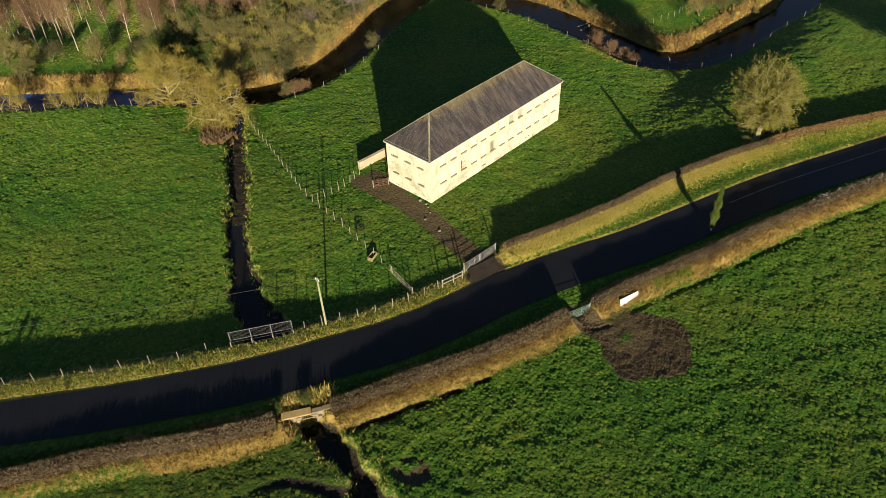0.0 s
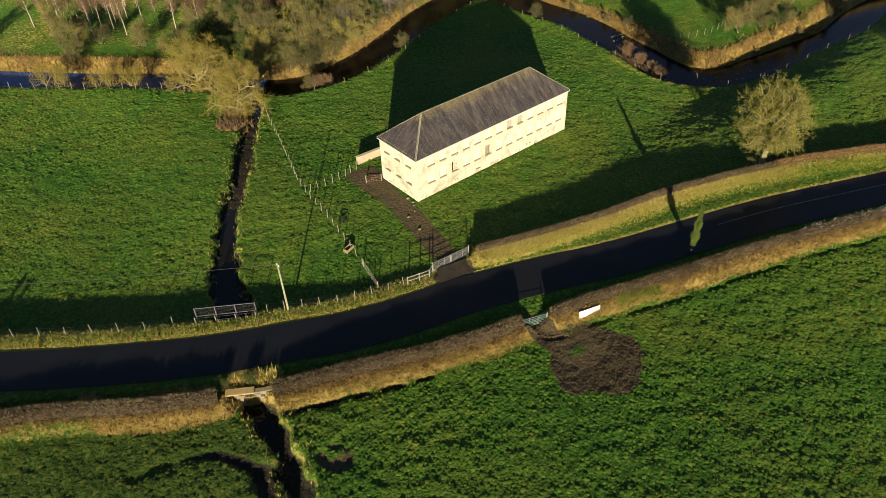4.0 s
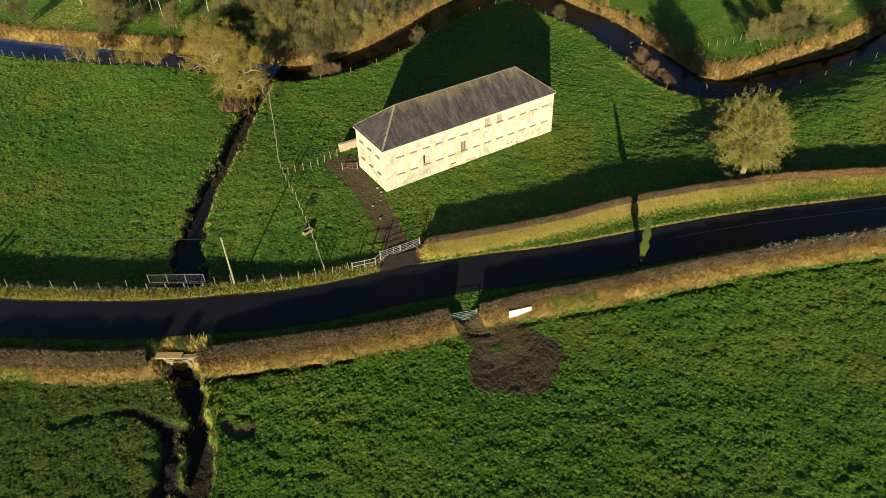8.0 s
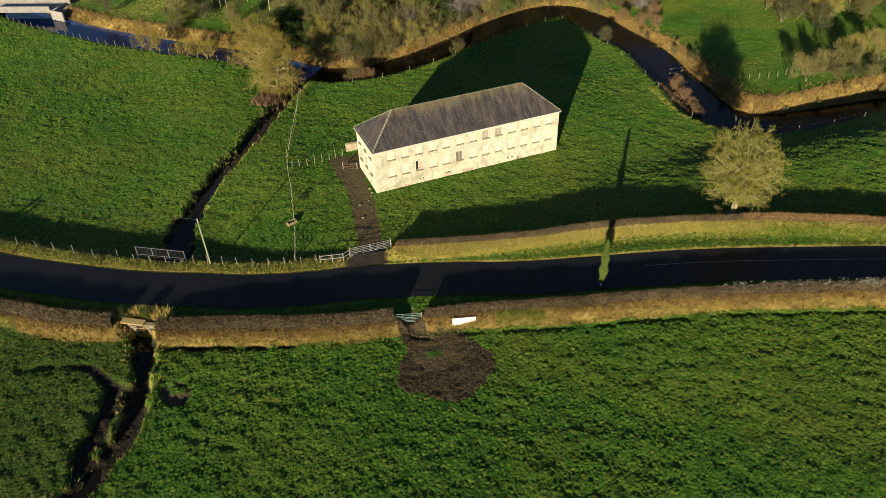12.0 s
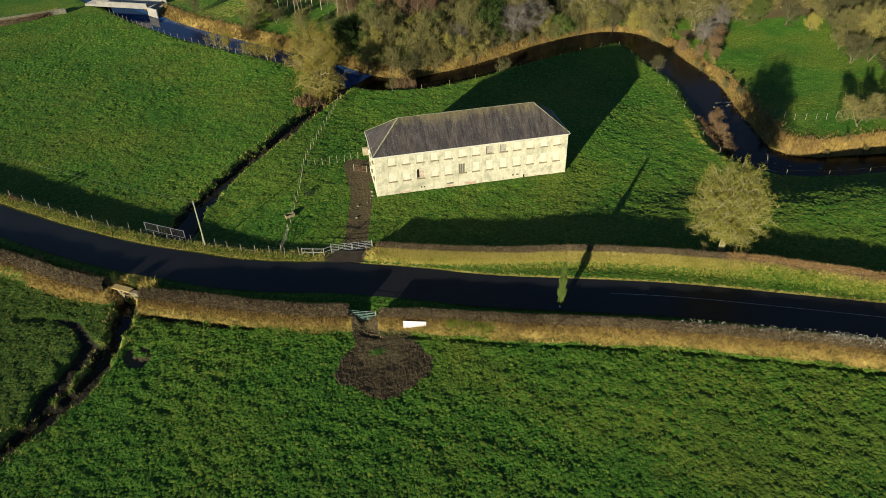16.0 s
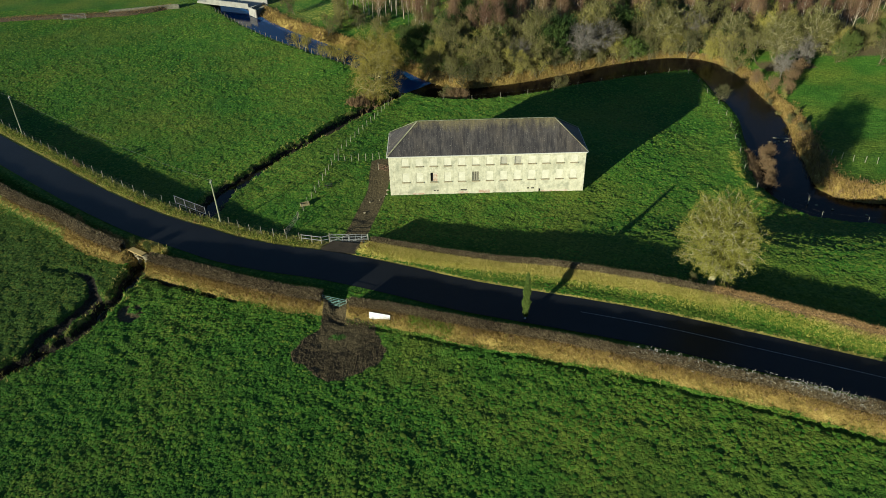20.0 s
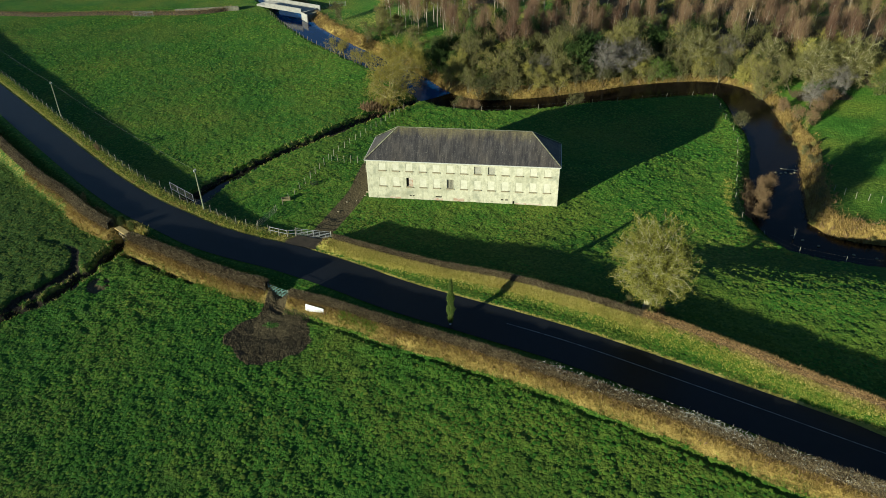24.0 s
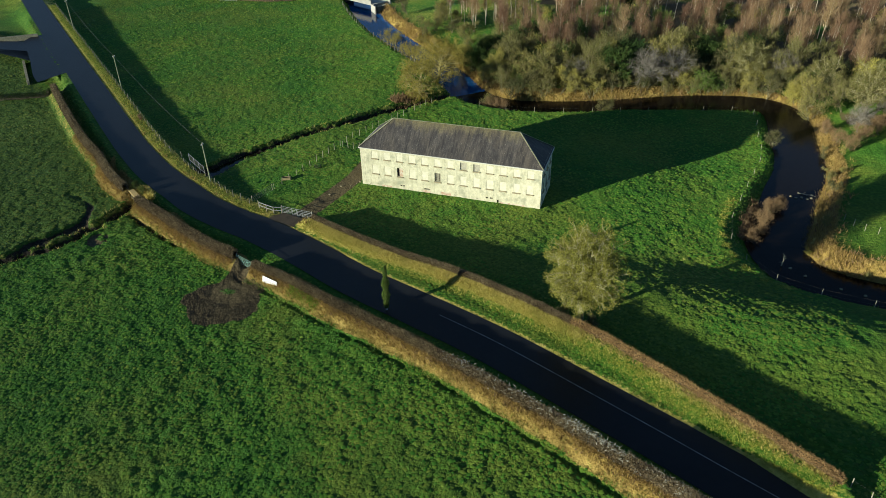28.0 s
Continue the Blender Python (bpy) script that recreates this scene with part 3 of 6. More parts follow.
    patch = np.maximum(1 - sstep(rad, 0.88, 1.1), neck)
    island = 1 - sstep(np.hypot((x + 4.2) / 1.1, (y + 29.3) / 0.6), 0.7, 1.3)
    patch = patch * (1 - 0.55 * island)
    soil = np.maximum(soil, patch)
    z = z + patch * (0.09 * (value_noise(x, y, 0.36, 11) - 0.6) - 0.04)
    d2, _ = away(x, y, smooth_line([(-5.0, -13.6), (-4.2, -10.5), (-3.1, -5), (-2.1, 0.5), (-1.9, 5), (-1.9, 10.2)], 1.0))
    soil = np.maximum(soil, 1 - sstep(d2, 1.15, 1.7))
    yard = (1 - sstep(np.abs(x + 1.3), 1.9, 2.4)) * sstep(y, 3.0, 5.0) * (1 - sstep(y, 10.6, 11.4))
    soil = np.maximum(soil, yard)
    slump = (1 - sstep(np.hypot((x + 27.8) / 1.8, (y + 23.8) / 2.0) + 0.5 * (value_noise(x, y, 1.2, 31) - 0.5), 0.5, 1.0)) * sstep(value_noise(x, y, 0.8, 32), 0.12, 0.45)
    z = z - 0.22 * slump
    soil = np.maximum(soil, 0.95 * slump)
    wet = np.maximum(wet, 0.6 * slump * sstep(value_noise(x + 0.5 * y, y, 0.7, 37), 0.62, 0.78))
    mouth = 1 - sstep(np.hypot((x + 5.6) / 2.7, (y + 13.0) / 1.6), 0.75, 1.1)
    soil = np.maximum(soil, 0.9 * mouth)
    # thin yellowing sward by the river bend and in the near pasture
    thin = 0.3 * sstep(x, 24, 36) * sstep(y, -26, -18) * (1 - sstep(y, 2, 14)) + 0.2 * sstep(-y, 40, 48) * sstep(x, -25, -5)
    straw = np.maximum(straw, thin * (0.5 + 0.7 * value_noise(x, y, 7, 33)) * (dr > HALF + 2))
    # level ground under the mill
    inside = (1 - sstep(np.abs(x - 13.2), 13.6, 15.5)) * (1 - sstep(np.abs(y - 3.65), 4.0, 6.0))
    z = z * (1 - inside) + (0.02 + 0.4 * (z - base_height(x, y))) * inside
    # rough open ground across the river
    wood = (sr > 0) & (dr > 5)
    straw = np.where(wood & (x < 66), np.maximum(straw, 0.2 + 0.35 * value_noise(x, y, 9, 21)), straw)
    soil = np.where(wood & (dr > 9) & (x > 4) & ((x < 66) | (y > 48)), np.maximum(soil, 0.7 * sstep(value_noise(x, y, 7, 22) + 0.25 * sstep(x, 20, 40), 0.4, 0.75)), soil)
    z = z - lush * (clump(x, y) - 0.45) * near * (1 - flat) * soil * 0.75
    return z, straw, soil, wet


def tan_bank(x, y):
    """1 on the tan banks: hedge foot on the south side of the road, far side of the river."""
    near = np.min([away(x, y, line, 4)[0] for line in HEDGE_S], 0)
    river, sr = away(x, y, RIVER[::2], 12)
    return np.maximum(1 - sstep(near, 2.4, 3.4), (sr > 0) * (river < 10) * 1.0)


def rough_pasture(x, y):
    """1 in the dark rushy field west of the stream."""
    edge = np.interp(-y, (13, 18, 22, 26, 29, 31.2, 34.5, 40, 48, 62), (-30, -30.4, -31, -32.3, -34.4, -36.4, -40, -46, -55, -75))
    bank = np.interp(x, (-120, -75, -62, -44, -32), (50, 19.5, 9.0, -4.5, -12.4))
    return sstep(edge - x, -0.3, 1.0) * sstep(bank - y, 0.8, 2.5)


def ground_z(x, y):
    return float(ground_at(np.array([x]), np.array([y]))[0][0])


def spread(lo, hi, step, grow=1.35, far=2500.0):
    mid = np.arange(lo, hi + step / 2, step)
    out, s, v = [], step, hi
    while v < far:
        s *= grow
        v += s
        out.append(v)
    low, s, v = [], step, lo
    while v > -far:
        s *= grow
        v -= s
        low.append(v)
    return np.r_[low[::-1], mid, out]


def make_ground():
    xs = spread(-118, 100, 0.6)
    xs = np.r_[xs[xs < -62], np.arange(-62, 64, 0.265), xs[xs > 64]]
    ys = spread(-62, 128, 0.65)
    ys = np.r_[ys[ys < -60], np.arange(-60, -12, 0.265), np.arange(-12, 50, 0.4), ys[ys > 50]]
    gx, gy = np.meshgrid(xs, ys)
    z, straw, soil, wet = ground_at(gx.ravel(), gy.ravel())
    nx, ny = len(xs), len(ys)
    i = (np.arange(ny - 1)[:, None] * nx + np.arange(nx - 1)).ravel()
    me = mesh_np("ground", np.stack([gx.ravel(), gy.ravel(), z], 1), np.stack([i, i + 1, i + nx + 1, i + nx], 1), M_GROUND)
    zone = me.attributes.new("zone", "FLOAT_COLOR", "POINT")
    zone.data.foreach_set("color", np.stack([straw, soil, wet, np.ones_like(z)], 1).astype(np.float32).ravel())
    sward = me.attributes.new("sward", "FLOAT_COLOR", "POINT")
    sward.data.foreach_set("color", np.stack([tan_bank(gx.ravel(), gy.ravel()), rough_pasture(gx.ravel(), gy.ravel()), z * 0, z * 0 + 1], 1).astype(np.float32).ravel())
    me.polygons.foreach_set("use_smooth", np.ones(len(me.polygons), bool))
    tagged(new("ground", me), "gently sloping green pasture with tussocks, mud and banks", "ground", kind="structure")


make_ground()


def ribbon(name, line, half, z, material, label, category, cols=3):
    """A strip along a line; half: its half width, z: its height at each place."""
    n = normals(line)
    rows = [line + n * half * k for k in np.linspace(-1, 1, cols)]
    v = np.stack(rows, 1).reshape(-1, 2)
    zz = np.full(len(v), z) if np.isscalar(z) else np.repeat(z, cols)
    i = (np.arange(len(line) - 1)[:, None] * cols + np.arange(cols - 1)).ravel()
    me = mesh_np(name, np.column_stack([v, zz]), np.stack([i, i + 1, i + cols + 1, i + cols], 1)[:, ::-1], material)
    me.polygons.foreach_set("use_smooth", np.ones(len(me.polygons), bool))
    return tagged(new(name, me), label, category, kind="structure")


road_fine = smooth_line(ROAD, 1.0)
ribbon("road", road_fine, np.interp(road_fine[:, 0], (-45, -10), (2.5, 2.75))[:, None], np.interp(road_fine[:, 0], *ROAD_Z), M_ROAD, "narrow asphalt country road with shade deepened in its dark colour", "road", 7)
apron = smooth_line([(-5.1, -14.2), (-4.6, -12.0)], 0.4)
ribbon("gateway_apron", apron, np.array([[2.9 - 0.12 * k] for k in range(len(apron))]), np.interp(apron[:, 0], *ROAD_Z) - 0.01, M_APRON, "earthy tarred mouth of the mill gateway", "road")
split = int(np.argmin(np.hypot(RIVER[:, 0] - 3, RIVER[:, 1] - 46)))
# upstream reach gets the water with the painted sky reflection
ribbon("river", RIVER[:split + 1], HALF + 0.8, WATER_Z, M_SKYBLUE_RIVER, "smooth slow river water with the sky's blue reflection put into its colour", "water")
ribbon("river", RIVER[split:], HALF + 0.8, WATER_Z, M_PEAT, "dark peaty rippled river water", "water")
for nm, line, deep, w in (("ditch_water", DITCH, 0.92, 1.5), ("stream_water", STREAM, 1.0, 1.1)):
    zz = base_height(line[:, 0], line[:, 1]) - deep
    if nm == "ditch_water":
        zz = np.minimum(zz, np.linspace(-1.35, -2.2, len(line)))
    else:
        zz = np.minimum.accumulate(np.minimum(zz, -1.2))
    ribbon(nm, line, w, zz, M_STREAM, "still dark water in a muddy ditch", "water")

# ---------------------------------------------------------------- the mill
LEN, DEP, EAVE, RIDGE, HIP = 26.4, 7.3, 6.13, 9.25, 3.93


def pierced(length, height, thick, holes):
    """A wall along x with its outer face at y = 0 looking to -y, and recesses (x0, x1, z0, z1, depth) sunk into it."""
    xs = sorted({0.0, length, *(v for h in holes for v in h[:2])})
    zs = sorted({-0.4, height, *(v for h in holes for v in h[2:4])})
    bm = bmesh.new()

    def sunk(x, z):
        for a, b, c, d, deep in holes:
            if a < x < b and c < z < d:
                return deep
        return 0.0
    depth = [[sunk((a + b) / 2, (c + d) / 2) for c, d in zip(zs, zs[1:])] for a, b in zip(xs, xs[1:])]

    def quad(*p):
        bm.faces.new([bm.verts.new(v) for v in p])
    for i, (a, b) in enumerate(zip(xs, xs[1:])):
        for j, (c, d) in enumerate(zip(zs, zs[1:])):
            y = depth[i][j]
            quad((a, y, c), (b, y, c), (b, y, d), (a, y, d))
            if i + 1 < len(depth) and depth[i + 1][j] != y:
                w = depth[i + 1][j]
                p = [(b, y, c), (b, w, c), (b, w, d), (b, y, d)]
                quad(*p)
            if j + 1 < len(depth[i]) and depth[i][j + 1] != y:
                w = depth[i][j + 1]
                quad((a, y, d), (b, y, d), (b, w, d), (a, w, d))
    for p in ([(0, thick, -0.4), (0, thick, height), (length, thick, height), (length, thick, -0.4)],
              [(0, 0, height), (length, 0, height), (length, thick, height), (0, thick, height)],
              [(0, 0, -0.4), (0, 0, height), (0, thick, height), (0, thick, -0.4)],
              [(length, 0, -0.4), (length, thick, -0.4), (length, thick, height), (length, 0, height)]):
        quad(*p)
    bmesh.ops.remove_doubles(bm, verts=bm.verts, dist=0.0005)
    bmesh.ops.recalc_face_normals(bm, faces=bm.faces)
    return bm


mill = thing("mill_building", (0, 0, 0), "long derelict cream-rendered mill with a hipped slate roof and blocked windows", "building")
BAYS = [2.2 + 1.89 * i for i in range(13)]
UP, LOW = (4.42, 5.52), (2.02, 3.38)
holes = []
for i, c in enumerate(BAYS):
    for row, (z0, z1) in enumerate((LOW, UP)):
        half = 0.46
        deep = 0.055 if (i * 7 + row * 3) % 4 else 0.075
        if (row, i) in ((0, 2), (0, 5), (1, 7), (1, 8)):
            deep = 0.3
        holes.append((c - half, c + half, z0, z1, deep))
# low openings along the foot of the front
VENTS = [(5.95, 6.2), (6.35, 6.6), (9.6, 10.5), (18.7, 19.05), (19.3, 19.7), (20.35, 20.5)]
FOOT = [(3.0, 4.6, -0.4, 0.32), (9.3, 10.6, -0.1, 0.44), (12.1, 13.6, 0.05, 0.55), (20.7, 24.3, -0.4, 0.24)]
for a, b in VENTS:
    if a < 20:
        holes.append((a, b, 0.5, 0.72, 0.28))
holes.append((20.3, 20.55, -0.1, 0.5, 0.28))
for a, b, c, d in FOOT:
    holes.append((a, b, c, d, 0.05))
south = part("wall", pierced(LEN, EAVE, 0.5, holes), M_WALL, mill)
side_holes = [(c - 0.45, c + 0.45, z0, z1, 0.14) for c in (1.5, 3.65, 5.8) for z0, z1 in (LOW, UP)] + [(1.2, 1.9, 0.25, 1.1, 0.12), (4.2, 5.0, 0.2, 1.2, 0.12)]
west = part("wall", pierced(DEP - 1.0, EAVE, 0.5, [(a - 0.5, b - 0.5, c, d, e) for a, b, c, d, e in side_holes]), M_WALL, mill)
west.matrix_local = pose(0, DEP - 0.5, 0, 0, 0, -90)
east = part("wall", pierced(DEP - 1.0, EAVE, 0.5, [(a - 0.5, b - 0.5, c, d, e) for a, b, c, d, e in side_holes]), M_WALL, mill)
east.matrix_local = pose(LEN, 0.5, 0, 0, 0, 90)
north = part("wall", pierced(LEN, EAVE, 0.5, [(c - 0.46, c + 0.46, z0, z1, 0.14) for c in BAYS for z0, z1 in (LOW, UP)]), M_WALL, mill)
north.matrix_local = pose(LEN, DEP, 0, 0, 0, 180)

# sills, lintels and what fills the special openings
sill_me = mesh_bm("sill", boxed((-0.54, -0.15, -0.13), (0.54, 0.03, 0.0), 0.015), M_STONE)
for i, c in enumerate(BAYS):
    for z0, z1 in (LOW, UP):
        s = part("window_sill", sill_me, None, mill)
        s.location = (c, 0, z0)
for c in (1.5, 3.65, 5.8):
    for z0, z1 in (LOW, UP):
        s = part("window_sill", sill_me, None, mill)
        s.matrix_local = pose(0, DEP - c, z0, 0, 0, -90)
        s = part("window_sill", sill_me, None, mill)
        s.matrix_local = pose(LEN, c, z0, 0, 0, 90)
for row, (z0, z1) in enumerate((LOW, UP)):
    fill_me = mesh_bm("window_infill", boxed((-0.455, 0.028, z0 + 0.004), (0.455, 0.052, z1 - 0.005), 0.006), M_INFILL)
    for i, c in enumerate(BAYS):
        if (row, i) not in ((0, 2), (0, 5), (1, 7), (1, 8)):
            o = part("window_infill", fill_me, None, mill)
            o.location = (c, 0, 0)
# black sheets stand in for shade inside openings and behind the shutter boards
c = BAYS[2]
part("dark_opening", boxed((c - 0.45, 0.22, LOW[0]), (c - 0.1, 0.292, LOW[1])), M_DARK, mill, "black panel standing in for the shade of an unglazed opening")
part("brick_infill", boxed((c - 0.1, 0.08, LOW[0]), (c + 0.458, 0.292, LOW[1])), M_BRICK, mill)
c = BAYS[5]
shutter = part("shutter", boxed((c - 0.455, 0.2, LOW[0]), (c + 0.455, 0.24, LOW[1])), M_DARK, mill)
for k in range(4):
    part("board", boxed((c - 0.44 + k * 0.23, 0.16, LOW[0] + 0.02), (c - 0.27 + k * 0.23, 0.198, LOW[1] - 0.02), 0.008), M_POST, shutter)
for i in (7, 8):
    c = BAYS[i]
    louvre = part("louvre", boxed((c - 0.455, 0.22, UP[0]), (c + 0.455, 0.26, UP[1])), M_LOUVRE, mill)
    for k in range(7):
        b = boxed((c - 0.45, 0.0, -0.01), (c + 0.45, 0.12, 0.012))
        bmesh.ops.transform(b, matrix=Matrix.Translation((0, 0.1, UP[0] + 0.1 + k * 0.15)) @ Matrix.Rotation(radians(35), 4, "X"), verts=b.verts)
        part("louvre_slat", b, M_LOUVRE, louvre)
# vents: black panels give the shade inside by colour
for a, b in VENTS:
    if a < 20:
        part("vent_opening", boxed((a + 0.01, 0.2, 0.51), (b - 0.01, 0.27, 0.71)), M_DARK, mill)
part("vent_opening", boxed((20.31, 0.2, -0.1), (20.54, 0.27, 0.49)), M_DARK, mill)
for a, b, c, d in FOOT:
    part("brick_patch", boxed((a + 0.004, 0.018, c), (b - 0.004, 0.047, d - 0.004)), M_BRICK, mill, "patch of bare orange brick")
for cx in (0, LEN):
    for k in range(13):
        wx, wy = (0.62, 0.36) if k % 2 else (0.36, 0.62)
        a = (-0.02, -0.02) if cx == 0 else (LEN - wx, -0.02)
        b = (wx, wy) if cx == 0 else (LEN + 0.02, wy)
        part("quoin", boxed((*a, k * 0.46 + 0.03), (*b, k * 0.46 + 0.43), 0.02), M_WALL, mill)

# roof: four slopes with thickness, ridge and hip tiles, gutter board
OV = 0.16


def slope(corners, along):
    """A roof slope from its corners (eaves first), with slate courses running along the eaves."""
    bm = bmesh.new()
    top = [bm.verts.new(c) for c in corners]
    low = [bm.verts.new(Vector(c) - Vector((0, 0, 0.09))) for c in corners]
    f = bm.faces.new(top)
    bm.faces.new(low[::-1])
    n = len(corners)
    for i in range(n):
        bm.faces.new([top[i], low[i], low[(i + 1) % n], top[(i + 1) % n]])
    uvl = bm.loops.layers.uv.new("UVMap")
    o, u = Vector(corners[0]), Vector(along).normalized()
    f.normal_update()
    v = f.normal.cross(u).normalized()
    for face in bm.faces:
        for lp in face.loops:
            q = lp.vert.co - o
            lp[uvl].uv = (q.dot(u), q.dot(v))
    bmesh.ops.recalc_face_normals(bm, faces=bm.faces)
    return bm


zo = EAVE - OV * (RIDGE - EAVE) / (DEP / 2)
A, B, C, D = (-OV, -OV, zo), (LEN + OV, -OV, zo), (LEN + OV, DEP + OV, zo), (-OV, DEP + OV, zo)
R1, R2 = (HIP, DEP / 2, RIDGE), (LEN - HIP, DEP / 2, RIDGE)
roof = part("roof", slope([A, B, R2, R1], (1, 0, 0)), M_SLATE, mill, "old blue-grey slate slope streaked with lichen")
for cs, al in (([B, C, R2], (0, 1, 0)), ([C, D, R1, R2], (-1, 0, 0)), ([D, A, R1], (0, -1, 0))):
    part("roof", slope(cs, al), M_SLATE, mill)


def cap_tile(length):
    bm = bmesh.new()
    for x in (0, length):
        for k in range(5):
            a = radians(20 + 35 * k)
            r = 1.0 if x == 0 or length > 1 else 0.95
            bm.verts.new((x, 0.125 * r * math.cos(a), 0.09 * r * math.sin(a) - 0.02))
    bm.verts.ensure_lookup_table()
    for k in range(4):
        bm.faces.new([bm.verts[k], bm.verts[k + 1], bm.verts[k + 6], bm.verts[k + 5]])
    bmesh.ops.solidify(bm, geom=bm.faces[:], thickness=0.015)
    return bm


tile_me = mesh_bm("ridge_tile", cap_tile(0.47), M_LEAD)


def cap_row(a, b):
    a, b = Vector(a), Vector(b)
    n = int((b - a).length / 0.45)
    d = (b - a).normalized()
    m = Matrix((d, Vector((0, 0, 1)).cross(d).normalized(), d.cross(Vector((0, 0, 1)).cross(d).normalized()))).transposed().to_4x4()
    for k in range(n):
        t = part("ridge_tile", tile_me, None, mill)
        t.matrix_local = Matrix.Translation(a + d * (k * (b - a).length / n) + Vector((0, 0, 0.07 if abs(d.z) < 0.01 else 0.11))) @ m


cap_row(R1, R2)
for a, b in ((A, R1), (B, R2), (C, R2), (D, R1)):
    d = (Vector(b) - Vector(a)).normalized()
    y = Vector((0, 0, 1)).cross(d).normalized()
    cap = part("hip_capping", cap_tile((Vector(b) - Vector(a)).length), M_LEAD, mill)
    cap.matrix_local = Matrix.Translation(Vector(a) + Vector((0, 0, 0.06))) @ Matrix((d, y, d.cross(y))).transposed().to_4x4()
for a, b in ((A, B), (B, C), (C, D), (D, A)):
    v = (Vector(b) - Vector(a)).normalized()
    w = Vector((v.y, -v.x, 0))
    bm = bmesh.new()
    box(bm, (0, -0.05, -0.1), ((Vector(b) - Vector(a)).length, 0.05, 0.0), 0.02,
        Matrix.Translation(Vector(a) + w * 0.052 - Vector((0, 0, 0.03))) @ Matrix.Rotation(math.atan2(v.y, v.x), 4, "Z"))
    part("gutter", bm, M_GUTTER, mill, "pale painted gutter")

# ---------------------------------------------------------------- grass and hedges
def tufts(name, xy, height, width, blades, material, label, rng, lean=0.5, kind="stuff", parent=None, slim=1.0):
    """Tufts of blades at many places: one mesh of bent triangles."""
    n = len(xy)
    z = ground_at(xy[:, 0], xy[:, 1])[0]
    h = np.broadcast_to(height, n)
    base = np.repeat(np.column_stack([xy, z - 0.02]), blades, 0)
    hh = np.repeat(h, blades) * rng.uniform(0.6, 1.2, n * blades)
    ang = rng.uniform(0, 2 * np.pi, n * blades)
    out = np.stack([np.cos(ang), np.sin(ang)], 1)
    off = out * (np.repeat(np.broadcast_to(width, n), blades) * rng.uniform(0.1, 1.0, n * blades))[:, None]
    w = hh * rng.uniform(0.16, 0.34, n * blades) * slim
    sidev = np.stack([-out[:, 1], out[:, 0]], 1) * w[:, None]
    p = base.copy()
    p[:, :2] += off * 0.5
    a, b, c = p.copy(), p.copy(), p.copy()
    a[:, :2] -= sidev
    b[:, :2] += sidev
    c[:, :2] += out * (hh * lean * rng.uniform(0.3, 1.4, n * blades))[:, None]
    c[:, 2] += hh
    v = np.stack([a, b, c], 1).reshape(-1, 3)
    me = mesh_np(name, v, np.arange(len(v)).reshape(-1, 3), material)
    ob = new(name, me)
    if parent:
        ob.parent = parent
    return tagged(ob, label, "grass", kind=kind) if label else ob


def clear_of(x, y, straw, soil, wet):
    ok = (soil < 0.35) & (wet < 0.3) & ~((x > -0.3) & (x < 26.7) & (y > -0.3) & (y < 7.6))
    return ok & (away(x, y, ROAD, 5)[0] > ROAD_W / 2 + 0.25)


rng = np.random.RandomState(4)


def sow(n, x0, x1, y0, y1, rule, rng):
    x, y = rng.uniform(x0, x1, n), rng.uniform(y0, y1, n)
    z, straw, soil, wet = ground_at(x, y)
    ok = clear_of(x, y, straw, soil, wet) & rule(x, y, straw)
    return np.column_stack([x, y])[ok]


def clumps(xy, radius, height, leaves, label, rng, material=None):
    """Low rounded clumps of grass: each a crown falling to a ragged rim."""
    n = len(xy)
    z = ground_at(xy[:, 0], xy[:, 1])[0]
    grow_ = rng.uniform(0.5, 1.35, n)
    r, h = radius * grow_, height * grow_ * rng.uniform(0.7, 1.3, n)
    ang = (np.arange(leaves)[None] + rng.uniform(-0.3, 0.3, (n, leaves))) * 2 * np.pi / leaves + rng.uniform(0, 6.28, (n, 1))
    rim_r, rim_z = r[:, None] * rng.uniform(0.65, 1.3, (n, leaves)), h[:, None] * rng.uniform(-0.35, 0.12, (n, leaves))
    rim = np.stack([xy[:, :1] + np.cos(ang) * rim_r, xy[:, 1:] + np.sin(ang) * rim_r, z[:, None] + rim_z], 2)
    top = np.column_stack([xy + rng.uniform(-0.35, 0.35, (n, 2)) * r[:, None], z + h])[:, None]
    k = np.arange(leaves)
    faces = (np.arange(n)[:, None, None] * (leaves + 1) + np.stack([k, (k + 1) % leaves, np.full(leaves, leaves)], 1)[None]).reshape(-1, 3)
    me = mesh_np("grass", np.concatenate([rim, top], 1).reshape(-1, 3), faces, material or M_BLADE)
    me.polygons.foreach_set("use_smooth", np.ones(len(me.polygons), bool))
    tagged(new("grass", me), label, "grass", kind="stuff")


def rows_of(x0, x1, y0, y1, pitch, rule, rng):
    """Places at an uneven pitch all over a rectangle of pasture."""
    gx, gy = np.meshgrid(np.arange(x0, x1, pitch), np.arange(y0, y1, pitch * 0.87))
    gx = gx + (np.arange(gx.shape[0]) % 2 * pitch / 2)[:, None]
    x, y = gx.ravel() + rng.uniform(-0.6, 0.6, gx.size) * pitch, gy.ravel() + rng.uniform(-0.6, 0.6, gx.size) * pitch
    z, straw, soil, wet = ground_at(x, y)
    return np.column_stack([x, y])[clear_of(x, y, straw, soil, wet) & rule(x, y, straw)]


def lushness(xy):
    return 0.55 + 0.45 * value_noise(xy[:, 0], xy[:, 1], 9, 93) + 0.35 * sstep(-xy[:, 1], 12, 24) * sstep(-xy[:, 0], -14, 4)


def far_corner(x, y):
    return np.maximum(sstep(-x, 45, 75), sstep(y, 28, 60))


